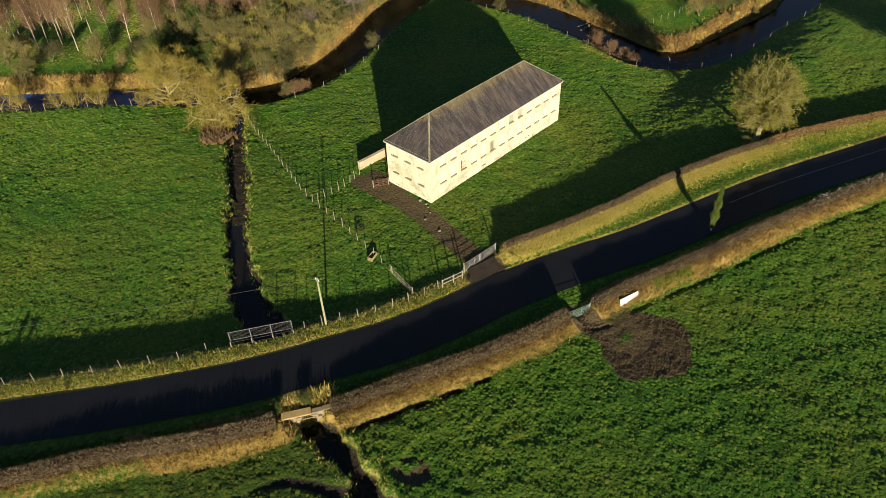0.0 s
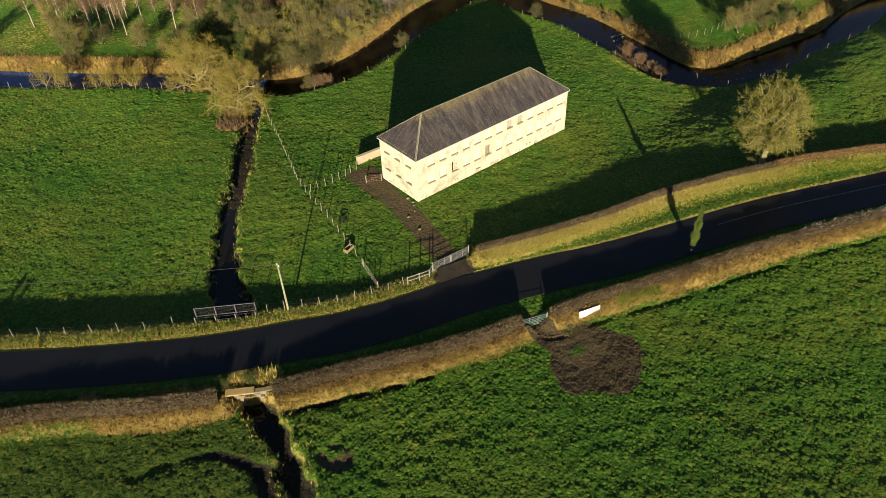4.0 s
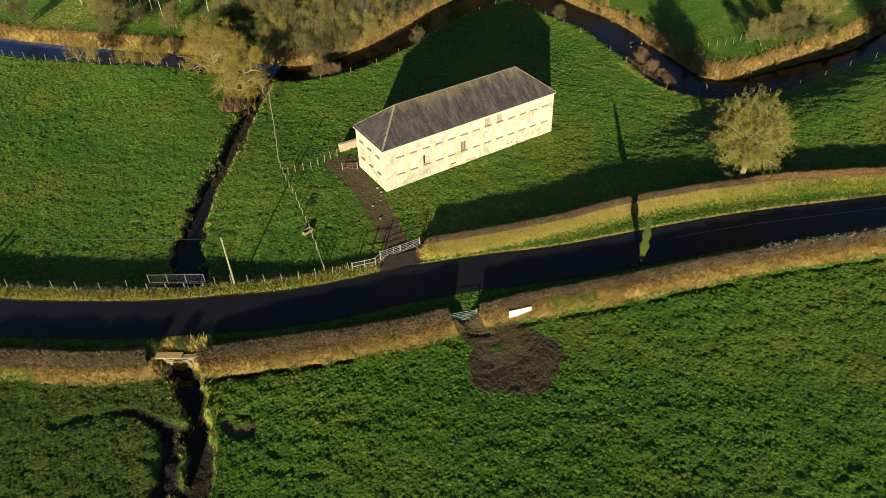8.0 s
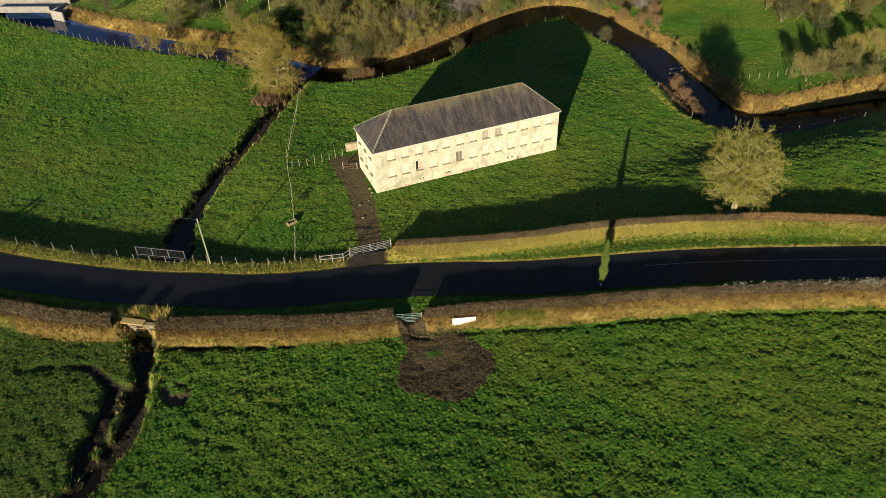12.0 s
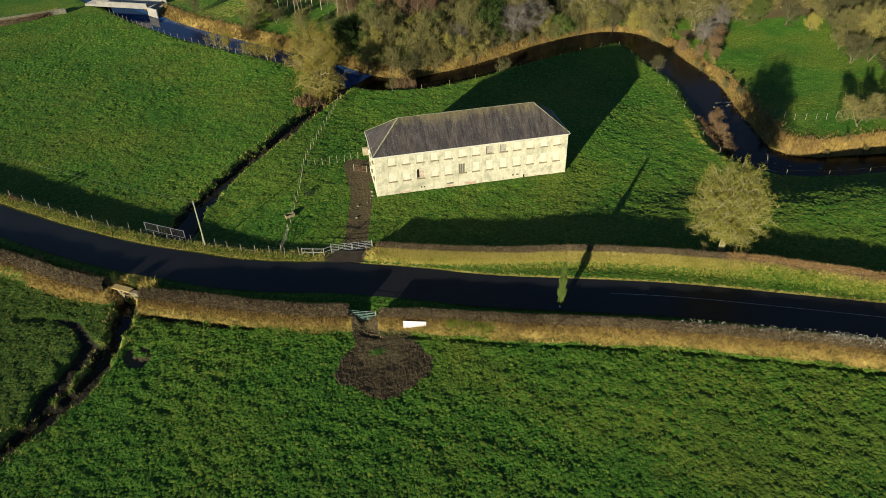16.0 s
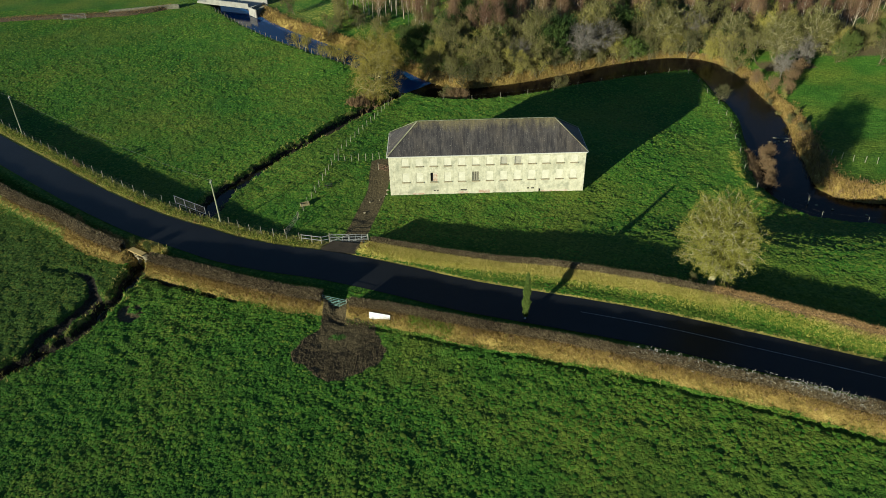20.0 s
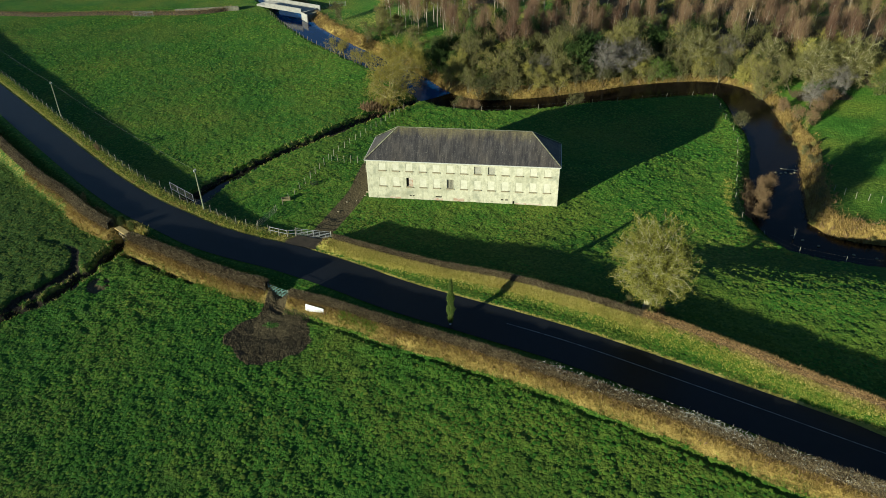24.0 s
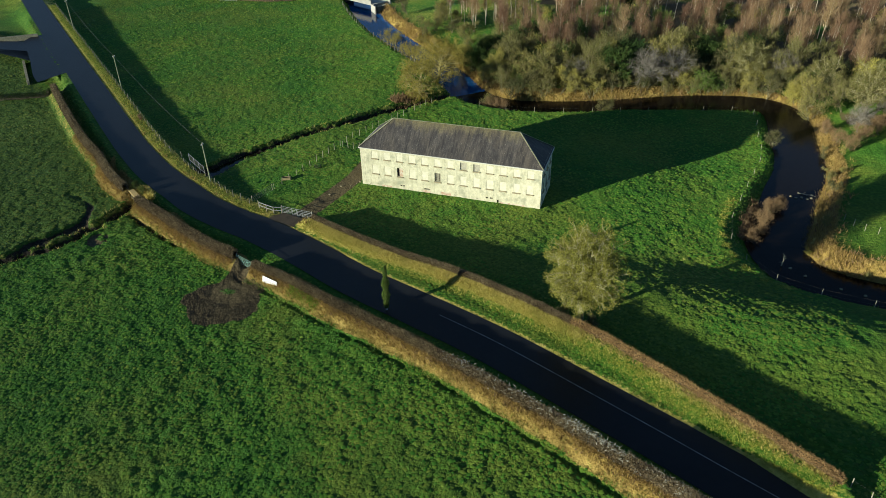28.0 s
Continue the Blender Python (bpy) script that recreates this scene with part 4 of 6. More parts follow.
def patch_of(xy):
    """Where the sward yellows, and where it is grazed short."""
    tired = value_noise(xy[:, 0], xy[:, 1], 13, 43) * 0.6 + value_noise(xy[:, 0], xy[:, 1], 3.1, 44) * 0.4
    bitten = value_noise(xy[:, 0], xy[:, 1], 5.5, 45) * 0.5 + value_noise(xy[:, 0], xy[:, 1], 1.3, 46) * 0.5
    return tired + rng.uniform(-0.12, 0.12, len(xy)), bitten + rng.uniform(-0.15, 0.15, len(xy))


for xy, wide, high, leaves, label in (
        (rows_of(-72, 62, -60, -12, 0.34, lambda x, y, s: (s < 0.45) & (rng.rand(len(x)) < 0.9), rng), 0.2, 0.052, 5, "lush clumpy green pasture grass"),
        (rows_of(-75, 62, -12, 60, 0.4, lambda x, y, s: (s < 0.45) & (rng.rand(len(x)) < 0.85 - 0.85 * far_corner(x, y)), rng), 0.23, 0.06, 5, "clumpy green pasture grass"),
        (rows_of(-118, 6, -40, 104, 0.5, lambda x, y, s: (s < 0.45) & (rng.rand(len(x)) < 0.9 * far_corner(x, y)) & (away(x, y, RIVER[::2])[1] < 0), rng), 0.28, 0.105, 5, "coarse clumpy green pasture grass")):
    tired, bitten = patch_of(xy)
    near_ditch = sstep(-xy[:, 1], 12, 24) * sstep(-xy[:, 0], -14, 4)
    green = (tired < 0.54 + 0.2 * near_ditch) & (bitten < 0.7)
    rushy = rough_pasture(xy[:, 0], xy[:, 1]) > 0.5
    for keep, stuff, tone in ((green & ~rushy, M_BLADE, label), ((~green) & (bitten < 0.7) & ~rushy, M_OLIVE, label.replace("green", "yellowing")), (rushy, M_RUSH, "dark rushy tussocks west of the stream")):
        if keep.sum() < 50:
            continue
        clumps(xy[keep], wide, high * lushness(xy[keep]) * (0.75 if stuff is M_RUSH else 1.0), leaves, tone, rng, stuff)
blade_xy = sow(25000, -75, 62, -60, 45, lambda x, y, s: (s < 0.45) & (clump(x, y) > 0.5) & (rough_pasture(x, y) < 0.5), rng)
tufts("grass", blade_xy, 0.1 + 0.08 * value_noise(blade_xy[:, 0], blade_xy[:, 1], 5, 41), 0.2, 3, M_BLADE, "loose green grass blades in the pasture", rng, 1.1)
verge_xy = sow(190000, -72, 75, -60, 60, lambda x, y, s: (s > 0.5) & (y < 40), rng)
tan_side = tan_bank(verge_xy[:, 0], verge_xy[:, 1]) > 0.5
for xy, stuff, label in ((verge_xy[~tan_side], M_STRAW, "pale dry grass on banks and verges"), (verge_xy[tan_side], M_TAN, "tan dead grass on the hedge banks")):
    tufts("dry_grass", xy, 0.1 + 0.13 * rng.rand(len(xy)), 0.35, 6, stuff, label, rng, 0.9, slim=0.45)
bank_xy = sow(150000, -55, 95, -15, 125, lambda x, y, s: (s > 0.62) & (y > -14), rng)
tufts("dry_grass", bank_xy, 0.2 + 0.35 * rng.rand(len(bank_xy)), 0.4, 6, M_TAN, "tan dead grass and reeds on the river bank", rng, 0.7, slim=0.4)


def hedge(line, height, width, label, seed, per_metre=1000, twigs=M_TWIG):
    """A clipped hedge: an uneven woody core and a thicket of twigs."""
    rg = np.random.RandomState(seed)
    ob = thing("hedge", (0, 0, 0), label, "hedge", "roadside hedges")
    n = normals(line)
    gz = ground_at(line[:, 0], line[:, 1])[0]
    prof = np.array([(-0.5, -0.1), (-0.46, 0.45), (-0.36, 0.86), (0.0, 0.93), (0.36, 0.86), (0.46, 0.45), (0.5, -0.1)])
    k = len(prof)
    hv = height * (0.9 + 0.2 * value_noise(line[:, 0], line[:, 1], 2.5, seed))
    v = np.zeros((len(line), k, 3))
    for j, (u, q) in enumerate(prof):
        jit = 0.72 + 0.14 * rg.randn(len(line))
        v[:, j, :2] = line + n * (u * width * jit)[:, None]
        v[:, j, 2] = gz + q * hv * (0.8 + 0.05 * rg.randn(len(line)))
    i = (np.arange(len(line) - 1)[:, None] * k + np.arange(k - 1)).ravel()
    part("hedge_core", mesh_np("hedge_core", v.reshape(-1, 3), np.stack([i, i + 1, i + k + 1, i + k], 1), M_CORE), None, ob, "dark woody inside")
    m = int(len(line) * per_metre)
    at = rg.uniform(0, len(line) - 1.001, m)
    a0 = at.astype(int)
    fr = (at - a0)[:, None]
    c = line[a0] * (1 - fr) + line[a0 + 1] * fr
    nn = n[a0]
    zz, hh = gz[a0] * (1 - fr[:, 0]) + gz[a0 + 1] * fr[:, 0], hv[a0]
    # mostly near the outer shell
    th = rg.uniform(0.05, 0.95, m) * np.pi
    r = rg.uniform(0.72, 1.03, m)
    u = -np.cos(th) * r
    q = np.clip(np.sin(th), 0, 1) ** 0.45 * r
    u = np.sign(u) * np.abs(u) ** 0.7
    flank = rg.rand(m) < 0.4
    u = np.where(flank, np.where(rg.rand(m) < 0.65, -1, 1) * rg.uniform(0.8, 1.12, m), u)
    q = np.where(flank, rg.uniform(-0.1, 0.85, m), q)
    p = np.column_stack([c + nn * (u * width * 0.5)[:, None], zz + q * hh * 0.97])
    d = rg.randn(m, 3)
    d[:, 2] = np.abs(d[:, 2]) * 1.1 + 0.3
    d[:, :2] += nn * (u * 1.1)[:, None]
    d /= np.linalg.norm(d, axis=1)[:, None]
    ln = rg.uniform(0.14, 0.36, m)[:, None]
    w = np.cross(d, rg.randn(m, 3))
    w *= (rg.uniform(0.016, 0.042, m) / np.linalg.norm(w, axis=1))[:, None]
    v = np.stack([p - w, p + w, p + d * ln], 1).reshape(-1, 3)
    part("twig_thicket", mesh_np("twig_thicket", v, np.arange(3 * m).reshape(-1, 3), twigs), None, ob, "bare brown hawthorn twigs")
    return ob


hedge(HEDGE_S[0], 1.35, 0.95, "clipped bare brown hawthorn hedge on a grassy bank", 51, 700)
hedge(HEDGE_S[1], 1.1, 0.9, "clipped bare brown hawthorn hedge beside the stream culvert", 52)
hedge(HEDGE_S[2][:50], 0.7, 0.66, "clipped bare brown hawthorn hedge running uphill", 53, 1300)
hedge(HEDGE_S[2][49:74], 1.1, 0.75, "taller unkempt brown hawthorn hedge running uphill", 56)
hedge(HEDGE_N[:40], 0.48, 0.55, "clipped brown hawthorn hedge between road and mill field", 54)
hedge(HEDGE_N[39:], 0.7, 0.5, "thin russet hawthorn hedge between road and river field", 55, 480, M_RUSSET)


def ragged(name, line, offset, n, height, width, material, label, seed, blades=5, jitter=0.45, patchy=0.0):
    rg = np.random.RandomState(seed)
    at = rg.uniform(0, len(line) - 1.001, n)
    a0 = at.astype(int)
    fr = (at - a0)[:, None]
    c = line[a0] * (1 - fr) + line[a0 + 1] * fr + normals(line)[a0] * (offset + rg.randn(n) * jitter)[:, None]
    c = c[away(c[:, 0], c[:, 1], ROAD, 5)[0] > ROAD_W / 2 + 0.12]
    if patchy:
        c = c[value_noise(c[:, 0], c[:, 1], 2.6, seed) + 0.3 * rg.rand(len(c)) > patchy]
    return tufts(name, c, height * rg.uniform(0.4, 1.2, len(c)), width, blades, material, label, rg, 0.7, slim=0.4)


for k, (line, n) in enumerate(((HEDGE_S[0][26:], 1400), (HEDGE_S[1], 3500), (HEDGE_S[2][:66], 6800))):
    ragged("bank_grass", line, -0.7, n * 3 // 2, 0.25, 0.35, M_TAN, "tan dead grass on the hedge bank", 60 + k, 5, 0.4)
    ragged("bank_grass", line, -1.35, n * 2 // 3, 0.18, 0.35, M_STRAW, "golden dry grass low on the hedge bank", 65 + k, 5, 0.4, 0.62)
    ragged("bank_grass", line, -1.7, n // 3, 0.2, 0.35, M_BLADE, "green grass at the foot of the hedge bank", 165 + k, 5, 0.3, 0.45)
    ragged("bank_grass", line, -0.45, n // 6, 0.36, 0.3, M_TAN, "tan dead grass grown up through the hedge", 75 + k, 5, 0.25)
    ragged("bank_grass", line, -0.45, n // 6, 0.4, 0.3, M_BRACKEN, "russet dead bracken against the hedge", 70 + k, 5, 0.3)
ragged("bank_grass", HEDGE_N[:40], -0.4, 2200, 0.3, 0.3, M_STRAW, "golden dead grass along the hedge foot", 78, 5, 0.3)
ragged("bank_grass", HEDGE_N[38:], -1.3, 4000, 0.2, 0.35, M_BLADE, "fresh green grass on the hedge bank", 79, 4, 0.6)
ragged("bank_grass", HEDGE_N[34:], -1.2, 5200, 0.22, 0.35, M_LIME, "yellow-green grass on the hedge bank", 181, 5, 0.6)
ragged("bank_grass", HEDGE_N[38:], -0.5, 2600, 0.28, 0.3, M_STRAW, "golden dry grass along the hedge foot", 182, 5, 0.3, 0.4)
ragged("bank_weeds", HEDGE_S[2][7:13], -0.75, 420, 0.34, 0.3, M_WEED, "bright green weeds on the hedge bank", 183, 6, 0.3)
ragged("bank_weeds", HEDGE_S[2][:60], -1.0, 1500, 0.25, 0.3, M_WEED, "bright green weeds on the hedge bank", 184, 5, 0.45, 0.88)
ragged("bank_weeds", HEDGE_S[1], -1.0, 700, 0.25, 0.3, M_WEED, "bright green weeds on the hedge bank", 185, 5, 0.45, 0.85)
ragged("bank_grass", HEDGE_N[:42], -0.9, 7000, 0.26, 0.35, M_STRAW, "golden dry grass on the hedge bank", 80, 5, 0.5)
ragged("bank_grass", HEDGE_N[:42], -1.3, 5000, 0.22, 0.35, M_LIME, "yellow-green grass on the hedge bank", 180, 5, 0.6)
ragged("bank_grass", HEDGE_N[38:], -0.2, 700, 0.4, 0.3, M_BRACKEN, "russet dead bracken in the hedge", 81, 5, 0.3)

verge_run = ROAD_N[(ROAD_N[:, 0] > -125) & (ROAD_N[:, 0] < -8.5)]
ragged("verge_grass", verge_run, 0.5, 4500, 0.2, 0.35, M_BLADE, "green grass on the road verge", 96, 5, 0.4)
ragged("verge_grass", verge_run, 0.45, 6500, 0.24, 0.35, M_LIME, "yellow-green grass on the road verge", 97, 5, 0.7)
far_side = RIVER[(RIVER[:, 1] < 112) & (RIVER[:, 0] < 105)]
ragged("reeds", far_side, 4.4, 9000, 0.5, 0.4, M_TAN, "tall tan dead reeds on the far river bank", 82, 5, 0.9, 0.55)
ragged("reeds", far_side, 5.2, 7000, 0.42, 0.4, M_TAN, "tan rough grass above the far river bank", 83, 5, 1.1, 0.5)
ragged("reeds", far_side, 4.6, 3000, 0.65, 0.4, M_BRACKEN, "russet dead bracken on the far river bank", 84, 5, 1.2, 0.7)
near_loop = far_side[(far_side[:, 0] > 52) & (far_side[:, 1] < 15) & (far_side[:, 1] > 3)]
ridge = far_side[(far_side[:, 0] > 52) & (far_side[:, 1] < 11) & (far_side[:, 1] > -4)]
ragged("bank_grass", ridge, -7.0, 1300, 0.16, 0.35, M_LIME, "yellow-green grass on the crest of the river terrace", 186, 5, 0.35)
ragged("reeds", near_loop, -3.6, 1500, 0.6, 0.4, M_BRACKEN, "russet dead bracken on the near river bank", 85, 6, 0.5)
ragged("bank_grass", far_side, -4.3, 5000, 0.3, 0.35, M_BLADE, "rough green grass along the river fence", 86, 4, 0.5)
for k, line in enumerate((STREAM[:46], DITCH)):
    for off in (-1.25, 1.25):
        ragged("bank_grass", line, off, 420, 0.3, 0.3, M_BLADE, "rank green grass overhanging the ditch", 87 + k, 5, 0.35)
        ragged("bank_grass", line, off * 1.1, 200, 0.3, 0.3, M_STRAW, "dry grass on the ditch edge", 91 + k, 5, 0.4)
ragged("dead_bracken", DITCH[-14:-6], 2.6, 500, 0.8, 0.4, M_BRACKEN, "russet bracken under the riverside tree", 95, 6, 0.9)

# ---------------------------------------------------------------- trees
def limb_mesh(name, segs, material, sides=5, least=0.0):
    """Tapered tubes for many limbs (a, b, ra, rb); those thinner than least are left to the twigs."""
    s = np.array([(*a, *b, ra, rb) for a, b, ra, rb in segs if max(ra, rb) >= least])
    a, b, ra, rb = s[:, :3], s[:, 3:6], s[:, 6], s[:, 7]
    d = b - a
    d /= np.linalg.norm(d, axis=1)[:, None] + 1e-9
    ref = np.where(np.abs(d[:, 2:3]) > 0.9, [[1.0, 0, 0]], [[0, 0, 1.0]])
    u = np.cross(d, ref)
    u /= np.linalg.norm(u, axis=1)[:, None]
    w = np.cross(d, u)
    ang = np.arange(sides) * 2 * np.pi / sides
    ring = u[:, None] * np.cos(ang)[None, :, None] + w[:, None] * np.sin(ang)[None, :, None]
    v = np.concatenate([a[:, None] + ring * ra[:, None, None], b[:, None] + ring * rb[:, None, None]], 1)
    n = len(s)
    k = np.arange(sides)
    f = np.stack([k, (k + 1) % sides, (k + 1) % sides + sides, k + sides], 1)
    faces = (np.arange(n)[:, None, None] * 2 * sides + f[None]).reshape(-1, 4)
    me = mesh_np(name, v.reshape(-1, 3), faces, material)
    me.polygons.foreach_set("use_smooth", np.ones(len(me.polygons), bool))
    return me


def grow(rg, height, spread_, levels, kids, trunk_r, bare=0.2, up=0.5, wiggle=0.18, stems=1, peak=0.38, base=1.3, top=0.85):
    """Limbs of a tree and the ends of its finest shoots."""
    segs, tips = [], []

    def branch(p, d, length, r, level):
        n = 4 if level < 2 else 3
        pts, rads = [p], [r]
        for k in range(n):
            d = (d + Vector(rg.randn(3) * (wiggle if level else wiggle * 0.35)) + Vector((0, 0, up * 0.12 if level else 0))).normalized()
            p2 = pts[-1] + d * (length / n)
            r2 = r * (1 - 0.75 * (k + 1) / n) + 0.006
            segs.append((pts[-1][:], p2[:], rads[-1], r2))
            pts.append(p2)
            rads.append(r2)
            if level == levels:
                tips.append((p2, d.copy(), length / n))
        if level < levels:
            m = kids[level]
            for j in range(m):
                t = (bare if level == 0 else 0.25) + (1 - (bare if level == 0 else 0.25)) * (j + rg.rand()) / m
                i = min(n - 1, int(t * n))
                f = t * n - i
                q = pts[i].lerp(pts[i + 1], f)
                az = 2.4 * j + rg.rand() * 1.2
                side = d.orthogonal().normalized()
                side.rotate(Matrix.Rotation(az, 3, d))
                out = (side * (1.0 if level == 0 else 0.85) + d * (0.42 + 0.5 * t if level == 0 else 0.75) + Vector((0, 0, up * 0.35))).normalized()
                ln = (spread_ * (1.15 - (top if t > peak else base) * abs(t - peak)) if level == 0 else length * rg.uniform(0.4, 0.62))
                branch(q, out, ln * rg.uniform(0.8, 1.15), rads[i] * rg.uniform(0.42, 0.6), level + 1)
            tips.append((pts[-1], d.copy(), length / n))
    for s in range(stems):
        lean = Vector((0, 0, 1)) if stems == 1 else Vector((*(rg.randn(2) * 0.28), 1)).normalized()
        foot = Vector((0, 0, -0.15)) + (Vector((*(rg.randn(2) * 0.25), 0)) if stems > 1 else Vector())
        branch(foot, lean, height * rg.uniform(0.85, 1.0), trunk_r, 0)
    return segs, tips


def rounded(rg, height, wide, limbs, trunk_r, low=0.5, kids=7, grand=4):
    """Limbs of a full round-headed tree whose crown comes down almost to the ground."""
    segs, tips = [], []
    mid, tall = low + (height - low) * 0.46, (height - low) * 0.54

    def reach(p, q, r0, r1, n, sag):
        pts = [p]
        for k in range(1, n + 1):
            t = k / n
            c = p.lerp(q, t) + Vector((0, 0, sag * 4 * t * (1 - t))) + Vector(rg.randn(3) * 0.05 * (q - p).length / n * 2)
            segs.append((pts[-1][:], c[:], r0 + (r1 - r0) * (t - 1 / n), r0 + (r1 - r0) * t))
            pts.append(c)
        return pts
    stem = reach(Vector((0, 0, -0.2)), Vector((0.2, -0.1, height * 0.72)), trunk_r, 0.08, 8, 0)
    for j in range(limbs):
        el = math.asin(-0.5 + 1.48 * (j + rg.rand()) / limbs) if -0.5 + 1.48 * (j + 1) / limbs < 1 else 1.4
        az = 2.39996 * j + rg.randn() * 0.25
        k = rg.uniform(0.78, 0.96)
        end = Vector((math.cos(az) * math.cos(el) * wide * k * (1.0 if el < 0.2 else 0.94), math.sin(az) * math.cos(el) * wide * k, mid + math.sin(el) * tall * k))
        z0 = min(height * 0.66, max(0.9, end.z * 0.55 + 0.3))
        f = (z0 + 0.2) / (height * 0.72 + 0.2) * 8
        start = stem[int(f)].lerp(stem[min(8, int(f) + 1)], f - int(f))
        pts = reach(start, end, 0.085 * rg.uniform(0.7, 1.2), 0.02, 6, 0.5 if el < 0.5 else 0.15)
        tips.append((pts[-1], (pts[-1] - pts[-2]).normalized(), 0.4))
        for _ in range(kids):
            i = rg.randint(1, 7)
            q = pts[i]
            out = (q - Vector((0, 0, mid - 0.8))).normalized()
            d = (out * 0.7 + Vector(rg.randn(3) * 0.7)).normalized()
            e = q + d * rg.uniform(0.7, 1.5)
            c2 = reach(q, e, 0.03, 0.01, 3, 0.08)
            tips.append((e, d, 0.3))
            for _ in range(grand):
                m = c2[rg.randint(1, 4)]
                d2 = (d * 0.6 + Vector(rg.randn(3) * 0.7)).normalized()
                w = m + d2 * rg.uniform(0.3, 0.75)
                segs.append((m[:], w[:], 0.02, 0.008))
                tips.append((w, d2, 0.2))
    return segs, tips


def twig_mesh(name, rg, tips, per, length, width, material, leaf=0.0, up=0.4):
    """A haze of fine shoots (and small leaves) round the ends of the limbs."""
    p0 = np.array([t[0][:] for t in tips])
    d0 = np.array([t[1][:] for t in tips])
    n = len(p0) * per
    p = np.repeat(p0, per, 0) + rg.randn(n, 3) * length * 0.28
    d = np.repeat(d0, per, 0) * 0.7 + rg.randn(n, 3) * 0.6
    d[:, 2] += up
    d /= np.linalg.norm(d, axis=1)[:, None]
    w = np.cross(d, rg.randn(n, 3))
    w *= (rg.uniform(0.6, 1.3, n) * width / np.linalg.norm(w, axis=1))[:, None]
    ln = rg.uniform(0.5, 1.2, n)[:, None] * length
    v = np.stack([p - w, p + w, p + d * ln], 1).reshape(-1, 3)
    if leaf:
        m = n
        q = p + d * ln * rg.rand(n, 1)
        a, b = rg.randn(m, 3), rg.randn(m, 3)
        a *= leaf / np.linalg.norm(a, axis=1)[:, None]
        b *= leaf / np.linalg.norm(b, axis=1)[:, None]
        v = np.vstack([v, np.stack([q - a, q + a, q + b], 1).reshape(-1, 3)])
    return mesh_np(name, v, np.arange(len(v)).reshape(-1, 3), material)


def tree(name, place, turn, scale, meshes, label, category, group="", roll=0.0):
    ob = new(name)
    ob.matrix_world = pose(place[0], place[1], ground_z(*place), roll, 0, turn) @ Matrix.Scale(scale, 4)
    tagged(ob, label, category, group)
    for nm, me in meshes:
        part(nm, me, None, ob)
    return ob


rg = np.random.RandomState(77)
segs, tips = rounded(rg, 11.2, 3.75, 64, 0.45, 1.5, 11, 4)
lone = (("trunk", limb_mesh("trunk", segs, M_ASHBARK, 5, 0.012)), ("crown", twig_mesh("crown", rg, tips, 10, 0.36, 0.015, M_ASH, 0.08)))
segs, tips = rounded(rg, 9.0, 3.8, 34, 0.3, 0.8, 8, 4)
olive = (("trunk", limb_mesh("trunk", segs, M_ASHBARK, 4, 0.015)), ("crown", twig_mesh("crown", rg, tips, 7, 0.45, 0.02, M_OLIVETWIG, 0.1)))
segs, tips = rounded(rg, 8.0, 3.4, 30, 0.22, 1.0, 6, 4)
grey = (("trunk", limb_mesh("trunk", segs, M_GREYBARK, 4, 0.012)), ("crown", twig_mesh("crown", rg, tips, 9, 0.55, 0.016, M_GREYTWIG)))
segs, tips = rounded(rg, 4.4, 2.6, 24, 0.12, 0.2, 6, 3)
holly = (("trunk", limb_mesh("trunk", segs, M_BARK, 3, 0.02)), ("crown", twig_mesh("crown", rg, tips, 5, 0.4, 0.02, M_HOLLY, 0.12)))
tree("ash_tree", (35.5, -24.5), 20, 1.0, lone, "large bare rounded tree with yellow-green budding twigs in the hedge", "tree")
tree("ash_tree", (69.5, -40.5), 130, 1.0, lone, "large bare rounded tree farther along the hedge", "tree")
segs, tips = grow(rg, 8.6, 5.0, 3, (26, 6, 4), 0.4, 0.05, 0.0, 0.24)
willow = (("trunk", limb_mesh("trunk", segs, M_MOSS, 5, 0.012)), ("crown", twig_mesh("crown", rg, tips, 8, 0.7, 0.018, M_GOLD, 0.035, -0.1)))
tree("riverside_tree", (-4.9, 38.4), 40, 0.8, willow, "spreading mossy bare tree at the ditch mouth", "tree")
tree("riverside_tree", (-5.4, 50.6), 160, 0.92, willow, "spreading mossy bare tree leaning over the river", "tree")

birches = []
for k in range(4):
    segs, tips = grow(rg, 9.5 + k * 0.6, 1.45 + 0.12 * k, 2, (13, 4), 0.1, 0.35, 1.0, 0.1)
    birches.append((("trunk", limb_mesh("trunk", segs, M_PALEBARK, 3, 0.028)), ("crown", twig_mesh("crown", rg, tips, 7, 1.2, 0.021, M_BIRCH, 0.0, 1.0))))
scrubs = []
for k in range(6):
    segs, tips = grow(rg, 3.8 + 0.6 * k, 1.9, 2, (8, 5), 0.08, 0.15, 0.5, 0.26, stems=3)
    scrubs.append((("trunk", limb_mesh("trunk", segs, M_BARK, 3, 0.024)), ("crown", twig_mesh("crown", rg, tips, 4 if k % 2 else 7, 0.7, 0.033, M_SCRUB, 0.085 if k % 2 else 0.0))))
willows = []
for k in range(2):
    segs, tips = grow(rg, 4.6, 2.0, 2, (7, 4), 0.15, 0.4, 0.4, 0.2, stems=3)
    willows.append((("trunk", limb_mesh("trunk", segs, M_MOSS, 5, 0.02)), ("crown", twig_mesh("crown", rg, tips, 6, 0.8, 0.016, M_GOLD, 0.03))))
ivies = []
